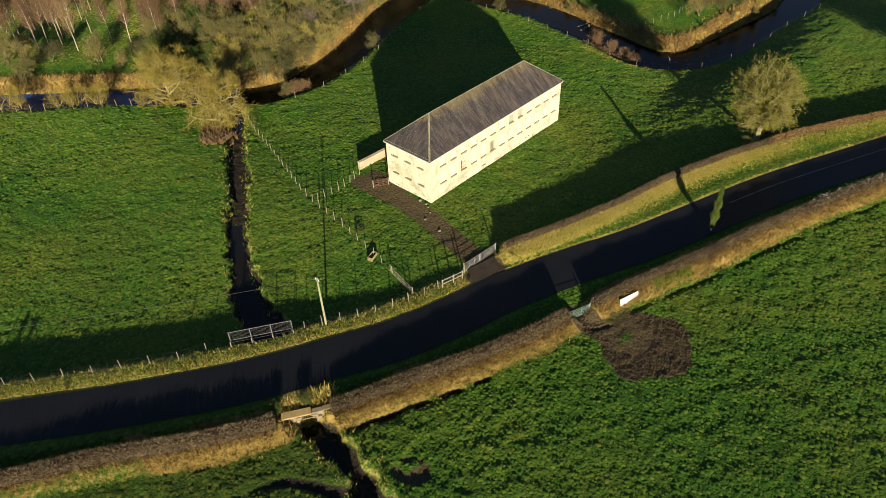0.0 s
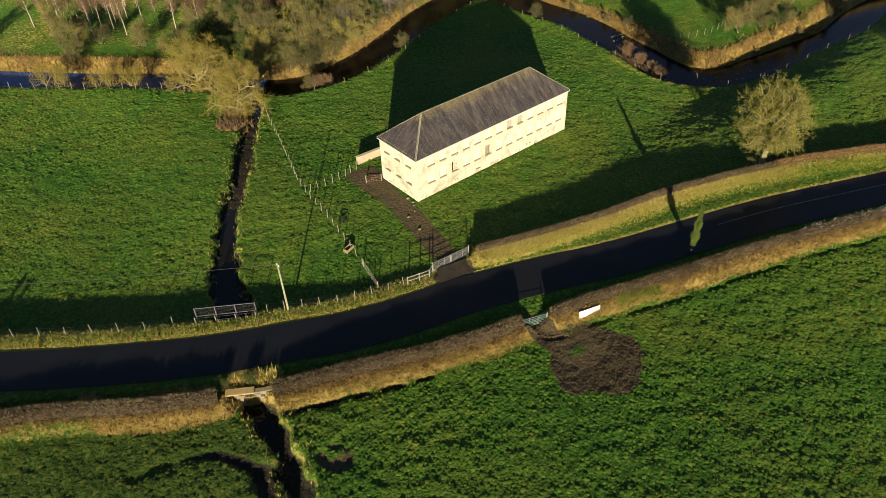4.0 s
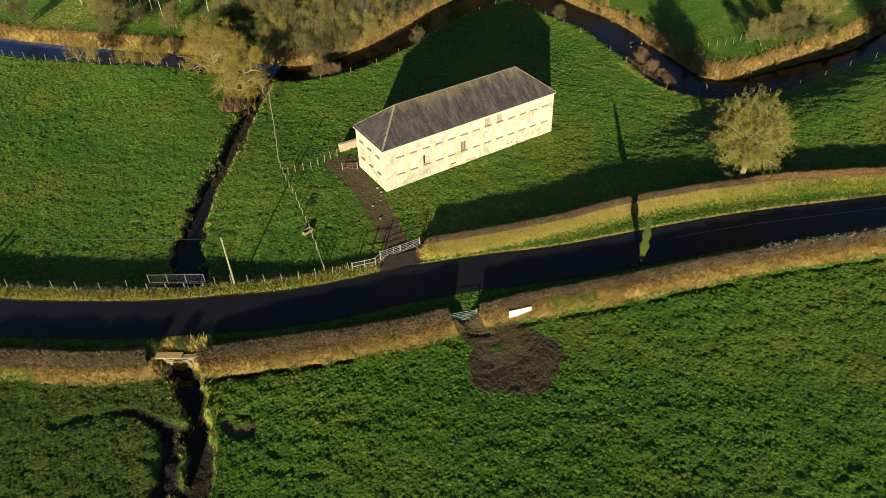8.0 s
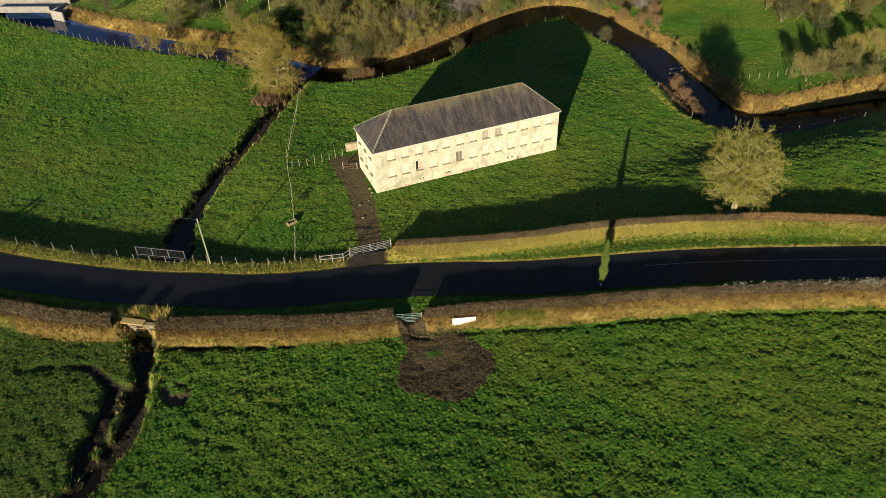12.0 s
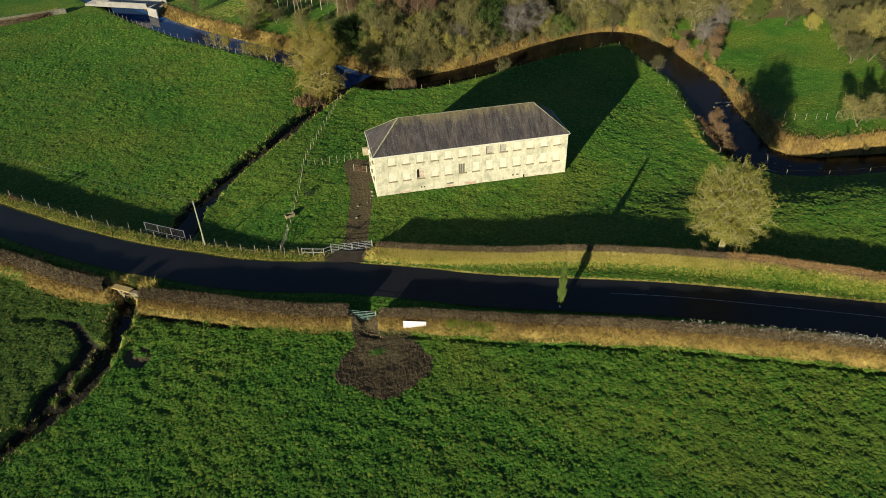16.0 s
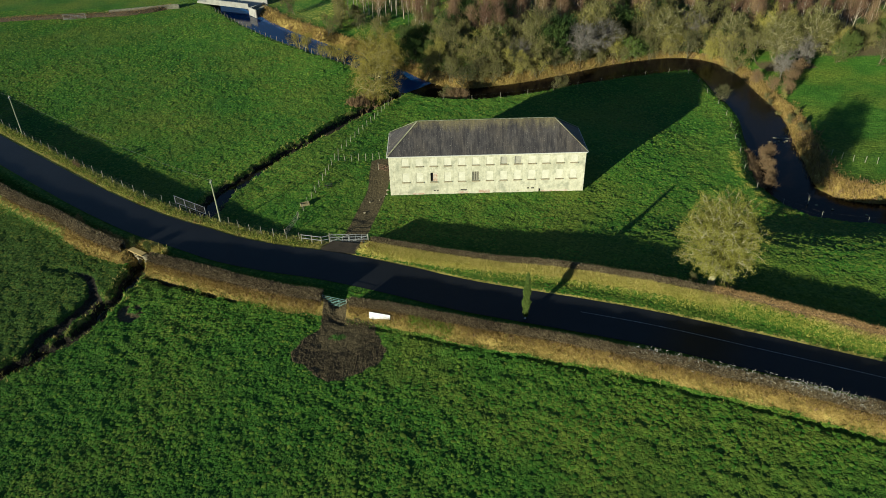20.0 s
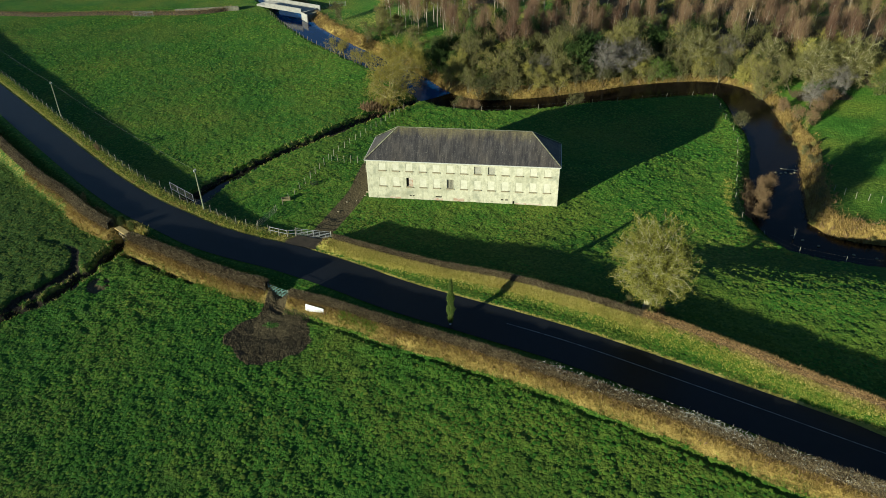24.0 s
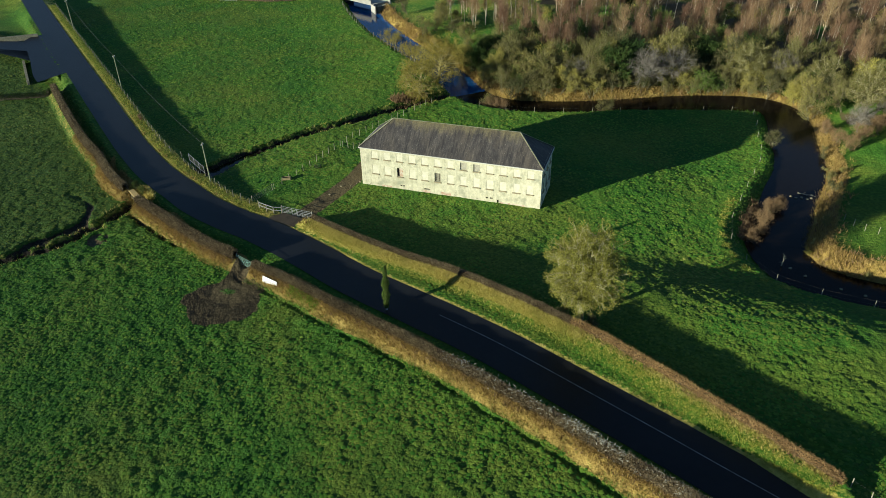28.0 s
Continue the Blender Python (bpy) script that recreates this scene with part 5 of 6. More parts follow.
for k in range(2):
    segs, tips = grow(rg, 5.0 + k, 2.2, 2, (12, 5), 0.1, 0.1, 0.5, 0.2, stems=3)
    ivies.append((("trunk", limb_mesh("trunk", segs, M_BARK, 3, 0.02)), ("crown", twig_mesh("crown", rg, tips, 5, 0.5, 0.03, M_LEAF, 0.15))))


def plant(n, rule, gap, seed, box_):
    """Places in a wood, no two nearer than gap."""
    rr = np.random.RandomState(seed)
    got = []
    for _ in range(n * 30):
        x, y = rr.uniform(box_[0], box_[1]), rr.uniform(box_[2], box_[3])
        if all((x - a) ** 2 + (y - b) ** 2 > gap * gap for a, b in got) and rule(x, y):
            got.append((x, y))
        if len(got) >= n:
            break
    return got


def bank(x, y):
    ab = RIVER[1:] - RIVER[:-1]
    ap = np.array([x, y]) - RIVER[:-1]
    t = np.clip((ap * ab).sum(1) / (ab * ab).sum(1), 0, 1)
    d = np.linalg.norm(ap - ab * t[:, None], axis=1)
    k = int(np.argmin(d))
    return float(d[k] * np.sign(ab[k, 0] * ap[k, 1] - ab[k, 1] * ap[k, 0]))


rr = random.Random(9)
SCRUB = "bare olive-brown scrub tree on the river bank"
for x, y in plant(85, lambda x, y: 4.0 < bank(x, y) < 8.5 and x > 7, 2.0, 1, (6, 66, 44, 68)):
    tree("scrub_tree", (x, y), rr.uniform(0, 360), rr.uniform(0.5, 0.95), rr.choice(scrubs), SCRUB, "tree", "riverside scrub")
for x, y in plant(80, lambda x, y: 8 < bank(x, y) < 18 and x > 8, 2.6, 6, (6, 66, 48, 82)):
    tree("scrub_tree", (x, y), rr.uniform(0, 360), rr.uniform(0.9, 1.5), rr.choice(scrubs + ivies[:1]), SCRUB, "tree", "riverside scrub")
for x, y in plant(22, lambda x, y: 4 < bank(x, y) < 16, 2.2, 7, (0, 16, 49, 68)):
    tree("ivy_thicket", (x, y), rr.uniform(0, 360), rr.uniform(0.55, 0.95), rr.choice(ivies), "dark green ivy-covered thicket by the river", "tree", "riverside scrub")
for x, y, sc, turn, kit, label in (
        (55.0, 62.5, 1.0, 30, olive, "large round olive-twigged tree on the river bank"), (74.5, 52.0, 1.05, 200, olive, "large round olive-twigged tree beyond the meadow"),
        (68.5, 60.5, 0.85, 80, olive, "round olive-twigged tree at the river corner"), (27.5, 57.0, 0.85, 140, olive, "round olive-twigged tree on the river bank"),
        (81.5, 53.0, 1.1, 10, olive, "large round olive-twigged tree beyond the meadow"), (18.5, 56.5, 0.8, 260, olive, "round olive-twigged tree on the river bank"),
        (36.0, 55.2, 0.95, 0, grey, "bare grey tree with pale leaning limbs"), (41.0, 58.5, 0.9, 120, grey, "bare grey tree with pale leaning limbs"), (23.0, 51.5, 0.7, 60, grey, "bare grey tree with pale leaning limbs"),
        (61.0, 64.0, 0.9, 210, grey, "bare grey tree with pale leaning limbs"), (78.0, 49.5, 0.75, 300, grey, "bare grey tree with pale leaning limbs"), (72.5, 44.5, 0.6, 40, grey, "bare grey tree with pale leaning limbs")):
    tree("bank_tree", (x, y), turn, sc, kit, label, "tree", "river bank trees")
for x, y, sc in ((46.8, 58.0, 0.95), (49.5, 59.5, 0.7), (37.5, 61.0, 1.2), (66.5, 61.5, 0.95), (64.0, 62.6, 0.8), (16.5, 51.5, 0.8), (31.5, 54.2, 0.65), (12.2, 49.5, 0.75)):
    tree("green_bush", (x, y), rr.uniform(0, 360), sc, holly, "rounded bush of bright green leaves on the river bank", "bush", "river bank bushes")
# birch wood, thick beyond the scrub, with a grassy clearing at its west end
for x, y in plant(265, lambda x, y: bank(x, y) > 15 and not (x < 10 and y < 92 + 0.3 * x) and not (66 < x and y < 50), 2.3, 2, (-14, 124, 58, 134)):
    tree("birch_tree", (x, y), rr.uniform(0, 360), rr.uniform(0.75, 1.15), rr.choice(birches), "slender bare birch with pale trunk and russet twigs", "tree", "birch wood")
for x, y in ((-10.3, 86.8), (-8.3, 87.2), (-6.8, 85), (-9.4, 90), (-5.2, 88.3), (-2.7, 88.9), (-12.2, 91), (-0.8, 86), (-16, 93), (-10.5, 94), (-7, 96), (-3, 97), (-13, 98), (-18, 97), (-6, 80.5), (0.5, 81), (-1.5, 94), (3.4, 70.7), (4.4, 69.4), (5.6, 71.4), (10.2, 62.5), (7.5, 74), (2.2, 77), (-14, 88), (-4, 92)):
    tree("birch_tree", (x, y), rr.uniform(0, 360), rr.uniform(0.8, 1.05), rr.choice(birches), "slender bare birch with pale trunk in the clearing", "tree", "birch wood")
for x, y in plant(34, lambda x, y: bank(x, y) > 14 and x > 10, 3.5, 3, (8, 112, 58, 104)):
    tree("scrub_tree", (x, y), rr.uniform(0, 360), rr.uniform(0.9, 1.35), rr.choice(scrubs + ivies), "bushy understorey tree among the birches", "tree", "riverside scrub")
for x, y in plant(14, lambda x, y: 4.2 < bank(x, y) < 18, 3.0, 4, (-30, 6, 50, 96)):
    tree("scrub_tree", (x, y), rr.uniform(0, 360), rr.uniform(0.55, 1.1), rr.choice(scrubs), "low straggling bush on rough ground", "tree", "riverside scrub")
for x, y in plant(75, lambda x, y: bank(x, y) > 5.5 and (y > (50 if x < 76 else 47) or (x > 90 and y > 14)), 2.7, 5, (66, 125, 8, 64)):
    tree("scrub_tree", (x, y), rr.uniform(0, 360), rr.uniform(0.7, 1.3), rr.choice(scrubs + ivies[:1]), "bushy tree beyond the far meadow", "tree", "far hedgerow trees")
for x, y in ((-23.4, 70), (-21.6, 68.2), (-17.2, 63.6), (-15.6, 62.1), (-13.0, 59.4)):
    tree("willow_bush", (x, y), rr.uniform(0, 360), rr.uniform(0.7, 0.9), rr.choice(willows), "leaning pale willow stems at the water's edge", "tree", "waterside willows")
for x, y in plant(18, lambda x, y: 3.4 < bank(x, y) < 6.5, 2.2, 8, (58, 100, -10, 46)):
    tree("waterside_bush", (x, y), rr.uniform(0, 360), rr.uniform(0.16, 0.34), rr.choice(scrubs), "low dead-stemmed bush on the far river bank", "bush", "waterside bushes")
segs, tips = grow(rg, 3.6, 1.5, 2, (8, 5), 0.06, 0.1, 0.6, 0.24, stems=4)
russet = (("trunk", limb_mesh("trunk", segs, M_BARK, 3, 0.02)), ("crown", twig_mesh("crown", rg, tips, 6, 0.6, 0.02, M_BRACKEN)))
for x, y, s in ((57.9, 14.4, 0.6), (57.1, 12.2, 0.66), (56.2, 9.6, 0.6), (55.3, 6.6, 0.5), (54.7, 4.0, 0.55), (70.5, 36.5, 0.6), (72.5, 40.5, 0.75), (69.0, 39.5, 0.6), (75.5, 43.5, 0.8), (67.8, 43.0, 0.6), (9.5, 39.4, 0.8), (11.0, 38.9, 0.7)):
    tree("russet_bush", (x, y), rr.uniform(0, 360), s, russet, "bare russet bush at the water's edge", "bush", "waterside bushes")
for x, y, s in ((8.8, 39.6, 0.75), (29.8, 42.6, 0.6), (58.6, 36.2, 0.62), (75, 2.8, 0.9), (78.5, 4.5, 0.8), (82, 3, 0.9), (86, 5, 1.0), (90, 2, 1.0)):
    tree("waterside_bush", (x, y), rr.uniform(0, 360), s, rr.choice(scrubs[:3]), "bare reddish-brown bush on the river bank", "tree", "waterside bushes")


def columnar():
    """A narrow upright evergreen: a stem inside many steep sprays."""
    rg = np.random.RandomState(12)
    ob = thing("columnar_evergreen", (15.2, -28.3, ground_z(15.2, -28.3)), "narrow columnar light green evergreen between road and hedge", "tree")
    part("trunk", barred((0, 0, -0.1), (0.05, 0, 5.2), 0.08, 0.02), M_BARK, ob)
    part("trunk_guard", barred((0, 0, -0.05), (0.01, 0, 0.75), 0.11, 0.1, 8), M_WHITE, ob, "pale plastic tree guard")
    n = 9000
    h = rg.beta(1.15, 1.1, n) * 5.3 + 0.15
    h = h + 0.25
    r = 0.38 * np.clip((h / 1.3), 0, 1) ** 0.6 * np.clip((5.65 - h) / 2.6, 0, 1) ** 0.75 * (0.8 + 0.25 * np.sin(h * 4))
    a = rg.uniform(0, 2 * np.pi, n)
    rad = r * rg.uniform(0.4, 1.05, n)
    p = np.column_stack([np.cos(a) * rad + 0.02 * h, np.sin(a) * rad, h])
    d = np.column_stack([np.cos(a) * 0.35, np.sin(a) * 0.35, np.full(n, 1.0)]) + rg.randn(n, 3) * 0.25
    w = np.cross(d, rg.randn(n, 3))
    w *= (rg.uniform(0.025, 0.06, n) / np.linalg.norm(w, axis=1))[:, None]
    v = np.stack([p - w, p + w, p + d * rg.uniform(0.12, 0.3, n)[:, None]], 1).reshape(-1, 3)
    part("crown", mesh_np("crown", v, np.arange(3 * n).reshape(-1, 3), M_YEW), None, ob)


columnar()

# ---------------------------------------------------------------- fences, gates, poles
post_me = mesh_bm("post", barred((0, 0, -0.3), (0, 0, 1.12), 0.042, 0.036, 6), M_POST)


def fence(points, gap, label, seed, wires=3, high=1.0, skip=None):
    """Round posts and wires along a line over the ground."""
    rg = random.Random(seed)
    line = smooth_line(points, gap)
    ob = thing("wire_fence", (*line[0], ground_z(*line[0])), label, "fence", "field fences")
    inv = ob.matrix_world.inverted()
    tops = []
    zs = ground_at(line[:, 0], line[:, 1])[0]
    for (x, y), z in zip(line, zs):
        if skip and skip(x, y):
            tops.append(None)
            continue
        p = part("post", post_me, None, ob)
        p.matrix_local = inv @ pose(x, y, z, rg.uniform(-5, 5), rg.uniform(-5, 5), rg.uniform(0, 360)) @ Matrix.Scale(high * rg.uniform(0.92, 1.08), 4)
        tops.append(Vector((x, y, z)))
    for k in range(wires):
        h = 0.35 + 0.65 * k / max(1, wires - 1)
        segs = [((inv @ (a + Vector((0, 0, h * high))))[:], (inv @ (b + Vector((0, 0, h * high))))[:], 0.003, 0.003) for a, b in zip(tops, tops[1:]) if a and b]
        part("wire", limb_mesh("wire", segs, M_WIRE, 3), None, ob)
    return ob


fence([(-1.5, 35.5), (-3.1, 31), (-4.5, 26.2), (-7.9, 16), (-9.1, 11.3), (-10.1, 4.5), (-11.3, -2), (-11.9, -5)], 1.7, "pale weathered posts and wire beside the ditch field", 1)
fence([(-8.5, 11.2), (-5, 10.9), (-1.2, 11.6)], 1.0, "close-set pale posts between ditch field and mill yard", 2, high=1.1)
verge_line = ROAD_N + normals(ROAD_N) * 1.25
west_part = [tuple(p) for p in verge_line if -122 < p[0] < -32.0][::2]
fence(west_part + [(-31.6, 0.2)], 2.6, "short weathered posts and wire on the road verge", 3)
fence([(-23.6, -4.9), (-20, -7.3), (-17.5, -8.7), (-15, -9.9), (-12.2, -10.8), (-10.8, -11.1)], 1.7, "short weathered posts and wire on the road verge", 4)
right = RIVER - normals(RIVER) * 5.6
fence([tuple(p) for p in right if p[0] < -8 and p[1] < 99][::3], 2.2, "leaning pale posts on the river edge of the pasture", 5, 2)
loop = [tuple(p) for p in RIVER - normals(RIVER) * 5.9 if (p[0] > 6 and p[1] < 60) and p[0] < 100]
fence(loop[::3], 5.2, "leaning pale posts along the river loop", 6, 2, 0.85)
fence([(65.8, 10.2), (67.5, 8.4), (70, 7.2), (73, 6.2), (77, 6.6)], 1.6, "pale posts at the edge of the far meadow", 7, 2)
fence([(58.6, -40.6), (59.8, -41.4), (62.5, -43)], 1.4, "pale posts closing the end of the hedge", 8, 2)


def field_gate(a, b, z, label, material, bars=6, high=1.15, leaves=1, group=""):
    """A tubular steel gate with its posts between two places."""
    a, b = Vector((*a, z)), Vector((*b, z))
    ob = thing("field_gate", a[:], label, "gate", group, math.degrees(math.atan2(b.y - a.y, b.x - a.x)))
    full = (b - a).length
    n = leaves
    for k in range(n):
        x0, x1 = full * k / n + 0.05, full * (k + 1) / n - 0.05
        for x in (x0, x1):
            part("stile", barred((x, 0, 0.12), (x, 0, high), 0.024), material, ob)
        for j in range(bars):
            h = 0.14 + (high - 0.16) * (j / (bars - 1)) ** 1.15
            part("rail", barred((x0, 0, h), (x1, 0, h), 0.019), material, ob)
        for x in np.linspace(x0, x1, 4)[1:-1]:
            part("upright", barred((x, 0.03, 0.13), (x, 0.03, high), 0.015), material, ob)
        part("brace", barred((x0, -0.03, 0.15), (x1, -0.03, high - 0.05), 0.014), material, ob)
    for x in (0, full):
        part("gate_post", barred((x, 0, -0.4), (x, 0, high + 0.15), 0.06, 0.055, 8), M_POST, ob)
    return ob


field_gate((-7.05, -11.35), (-2.25, -11.75), ground_z(-4.6, -11.5) + 0.02, "white painted double field gate across the mill lane", M_PAINT, 6, 1.25, 2)
field_gate((-6.3, -23.8), (-3.6, -24.8), ground_z(-4.9, -24.3) + 0.2, "faded green tubular field gate in the hedge gap", M_GREENSTEEL, 6, 1.2)
field_gate((-12.0, -5.4), (-12.95, -9.4), ground_z(-12.4, -7.5), "weathered sheep hurdle closing the fence", M_POST, 5, 1.0)
hurdle = field_gate((-2.2, 7.9), (-0.5, 6.9), ground_z(-1.4, 7.4), "rusty feed barrier standing beside the mill wall", M_RUST, 4, 0.95)


def rail_fence(pts, label):
    ob = thing("rail_fence", (*pts[0], ground_z(*pts[0])), label, "fence")
    inv = ob.matrix_world.inverted()
    at = [inv @ Vector((*p, ground_z(*p))) for p in pts]
    for p in at:
        b = boxed((-0.05, -0.05, -0.3), (0.05, 0.05, 1.1), 0.01)
        o = part("post", b, M_POST, ob)
        o.location = p
    for a, b in zip(at, at[1:]):
        for h in (0.5, 0.98):
            bm = bmesh.new()
            v = b - a
            box(bm, (0, -0.02, -0.03), (v.length, 0.02, 0.03), 0.0, Matrix.Translation(a + Vector((0, 0, h))) @ v.to_track_quat("X", "Z").to_matrix().to_4x4())
            part("rail", bm, M_PAINT, ob)


rail_fence([(-7.1, -11.4), (-8.0, -11.95), (-9.2, -11.75), (-10.5, -11.4)], "white painted post and rail wing beside the gate")


def utility_pole(x, y, h, label, lean):
    ob = thing("utility_pole", (x, y, ground_z(x, y)), label, "pole", "utility poles")
    ob.matrix_world = ob.matrix_world @ Matrix.Rotation(radians(lean), 4, "Y")
    part("shaft", barred((0, 0, -0.6), (0, 0, h), 0.11, 0.075, 10), M_POLE, ob)
    part("bracket", boxed((-0.08, -0.3, h - 0.35), (0.08, 0.3, h - 0.27), 0.01), M_STEEL, ob)
    part("insulator", barred((0, 0.22, h - 0.27), (0, 0.22, h - 0.1), 0.04, 0.03), M_WHITE, ob)
    part("insulator", barred((0, -0.22, h - 0.27), (0, -0.22, h - 0.1), 0.04, 0.03), M_WHITE, ob)
    part("ground_plate", barred((0, 0, 1.5), (0, 0, 1.53), 0.135, 0.135, 10), M_STEEL, ob)
    return ob.matrix_world @ Vector((0, 0, h - 0.1))


tops = [utility_pole(-21.9, -6.2, 6.2, "weathered wooden utility pole beside the road", -0.5),
        utility_pole(-61.8, 23.2, 6.8, "weathered wooden utility pole beside the road", 1.5),
        utility_pole(-100.2, 53.2, 7.2, "weathered wooden utility pole beside the road", 1.0)]


def cable(a, b, sag, label):
    ob = thing("overhead_cable", a[:], label, "cable", "overhead cables")
    pts = [a.lerp(b, k / 16) - Vector((0, 0, sag * 4 * (k / 16) * (1 - k / 16))) - a for k in range(17)]
    part("cable", limb_mesh("cable", [(p[:], q[:], 0.012, 0.012) for p, q in zip(pts, pts[1:])], M_WIRE, 4), None, ob)


cable(tops[0], tops[1], 0.7, "thin black overhead cable from pole to pole")
cable(tops[1], tops[2], 0.7, "thin black overhead cable from pole to pole")


# ---------------------------------------------------------------- stream crossing
def guard(a, b, z):
    """Galvanised guard of posts, rails and close bars above the stream."""
    a, b = Vector((*a, z)), Vector((*b, z))
    ob = thing("stream_guard", a[:], "galvanised mesh guard rail above the stream", "railing", "", math.degrees(math.atan2(b.y - a.y, b.x - a.x)))
    n = (b - a).length
    for k in range(4):
        part("post", barred((n * k / 3, 0, -1.0), (n * k / 3, 0, 1.25), 0.05, 0.05, 8), M_STEEL, ob)
        part("front_post", barred((n * k / 3 + 0.1, -0.95, -0.4), (n * k / 3 + 0.1, -0.95, 0.85), 0.055, 0.05, 6), M_POST, ob)
    for h in (0.15, 1.2):
        part("rail", barred((0, 0, h), (n, 0, h), 0.03), M_STEEL, ob)
    for h in (0.3, 0.75):
        part("front_wire", barred((0.1, -0.95, h), (n + 0.1, -0.95, h), 0.012, None, 4), M_WIRE, ob)
    for k in range(1, 58):
        part("mesh_bar", barred((n * k / 58, 0, 0.15), (n * k / 58, 0, 1.2), 0.007, None, 3), M_WIRE, ob)


guard((-29.4, -0.7), (-24.4, -4.0), 0.1)


def headwall():
    """Stone headwall with an arched mouth where the stream leaves the road bank."""
    ob = thing("culvert_headwall", (-30.0, -13.1, 0), "pale stone culvert headwall with a dark arched mouth", "culvert", "", math.degrees(math.atan2(-1.7, 2.6)))
    bm = bmesh.new()
    outline = [(-1.5, -1.9), (-0.75, -1.9)] + [(-0.75 * math.cos(radians(a)), -0.95 + 0.75 * math.sin(radians(a))) for a in range(0, 181, 20)] + [(0.75, -1.9), (1.5, -1.9), (1.5, 0.1), (-1.5, 0.1)]
    f = bm.faces.new([bm.verts.new((x, 0, z)) for x, z in outline])
    r = bmesh.ops.extrude_face_region(bm, geom=[f])
    bmesh.ops.translate(bm, vec=(0, 0.45, 0), verts=[e for e in r["geom"] if isinstance(e, bmesh.types.BMVert)])
    bmesh.ops.recalc_face_normals(bm, faces=bm.faces)
    part("headwall", bm, M_STONE, ob)
    tube = bmesh.new()
    rows = []
    for y in (0.2, 4.5):
        rows.append([tube.verts.new((-0.78 * math.cos(radians(a)), y, -0.95 + 0.78 * math.sin(radians(a)))) for a in range(0, 181, 20)])
    for k in range(9):
        tube.faces.new([rows[0][k], rows[0][k + 1], rows[1][k + 1], rows[1][k]])
    tube.faces.new(rows[1])
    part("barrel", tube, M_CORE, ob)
    part("coping", boxed((-2.2, -0.2, 0.104), (0.4, 0.6, 0.26), 0.04), M_OCHRE, ob, "ochre lichened coping slab")
    part("coping", boxed((1.45, -0.1, 0.16), (3.1, 0.4, 0.3), 0.03), M_SLAB, ob, "pale worn coping slab")
    part("pipe", barred((-0.8, -0.35, -0.1), (0.8, -0.35, -0.1), 0.04, None, 8), M_SLAB, ob, "pale plastic pipe across the mouth")
    for k, (x, s) in enumerate(((-1.0, 0.3), (-0.5, 0.26), (0.9, 0.32), (1.9, 0.28), (2.6, 0.3))):
        part("stone", boxed((x, -0.28, -0.1 - 0.2 * (k % 3)), (x + s, 0.02, 0.12 - 0.2 * (k % 3)), 0.04), M_STONE, ob)


headwall()

# ---------------------------------------------------------------- loose things
board = thing("white_board", (-1.1, -26.85, ground_z(0.1, -27.4) + 0.04), "plain white rectangular board propped against the hedge bank", "board", "", -17)
bm = boxed((0, 0, 0), (2.35, 0.05, 0.78), 0.01)
bmesh.ops.rotate(bm, verts=bm.verts, cent=(0, 0, 0), matrix=Matrix.Rotation(radians(-14), 3, "X"))
part("sheet", bm, M_WHITE, board)
for x in (0.3, 1.9):
    bm = boxed((x, 0.06, -0.1), (x + 0.07, 0.13, 0.72), 0.008)
    bmesh.ops.rotate(bm, verts=bm.verts, cent=(0, 0, 0), matrix=Matrix.Rotation(radians(-14), 3, "X"))
    part("batten", bm, M_OLDWOOD, board)

trough = thing("feed_trough", (-11.6, -1.9, ground_z(-11.6, -1.9)), "weathered wooden feed trough by the fence", "trough", "", 20)
part("side", boxed((-0.75, -0.4, 0.15), (0.75, -0.34, 0.6), 0.01), M_FEED, trough)
part("side", boxed((-0.75, 0.34, 0.15), (0.75, 0.4, 0.6), 0.01), M_FEED, trough)
part("end", boxed((-0.8, -0.4, 0.0), (-0.74, 0.4, 0.62), 0.01), M_FEED, trough)
part("end", boxed((0.74, -0.4, 0.0), (0.8, 0.4, 0.62), 0.01), M_FEED, trough)
part("bottom", boxed((-0.74, -0.34, 0.15), (0.74, 0.34, 0.2)), M_OLDWOOD, trough)
trough.scale = (0.75, 0.75, 0.8)
ring = thing("ring_feeder", (-9.0, 3.2, ground_z(-9.0, 3.2)), "dark metal feeder standing in the small paddock", "feeder")
for h in (0.15, 0.55):
    n = 14
    pts = [(0.75 * math.cos(2 * math.pi * k / n), 0.5 * math.sin(2 * math.pi * k / n), h) for k in range(n + 1)]
    part("hoop", limb_mesh("hoop", [(a, b, 0.05, 0.05) for a, b in zip(pts, pts[1:])], M_RUBBER, 5), None, ring)
for k in range(7):
    a = 2 * math.pi * k / 7
    part("stay", barred((0.75 * math.cos(a), 0.5 * math.sin(a), 0.0), (0.75 * math.cos(a), 0.5 * math.sin(a), 0.58), 0.03), M_RUBBER, ring)


def rubble(bm, rg, size):
    r = bmesh.ops.create_icosphere(bm, subdivisions=1, radius=size)
    for v in r["verts"]:
        v.co = Vector((v.co.x * rg.uniform(0.7, 1.3), v.co.y * rg.uniform(0.7, 1.2), v.co.z * rg.uniform(0.5, 0.8)))
    return bm


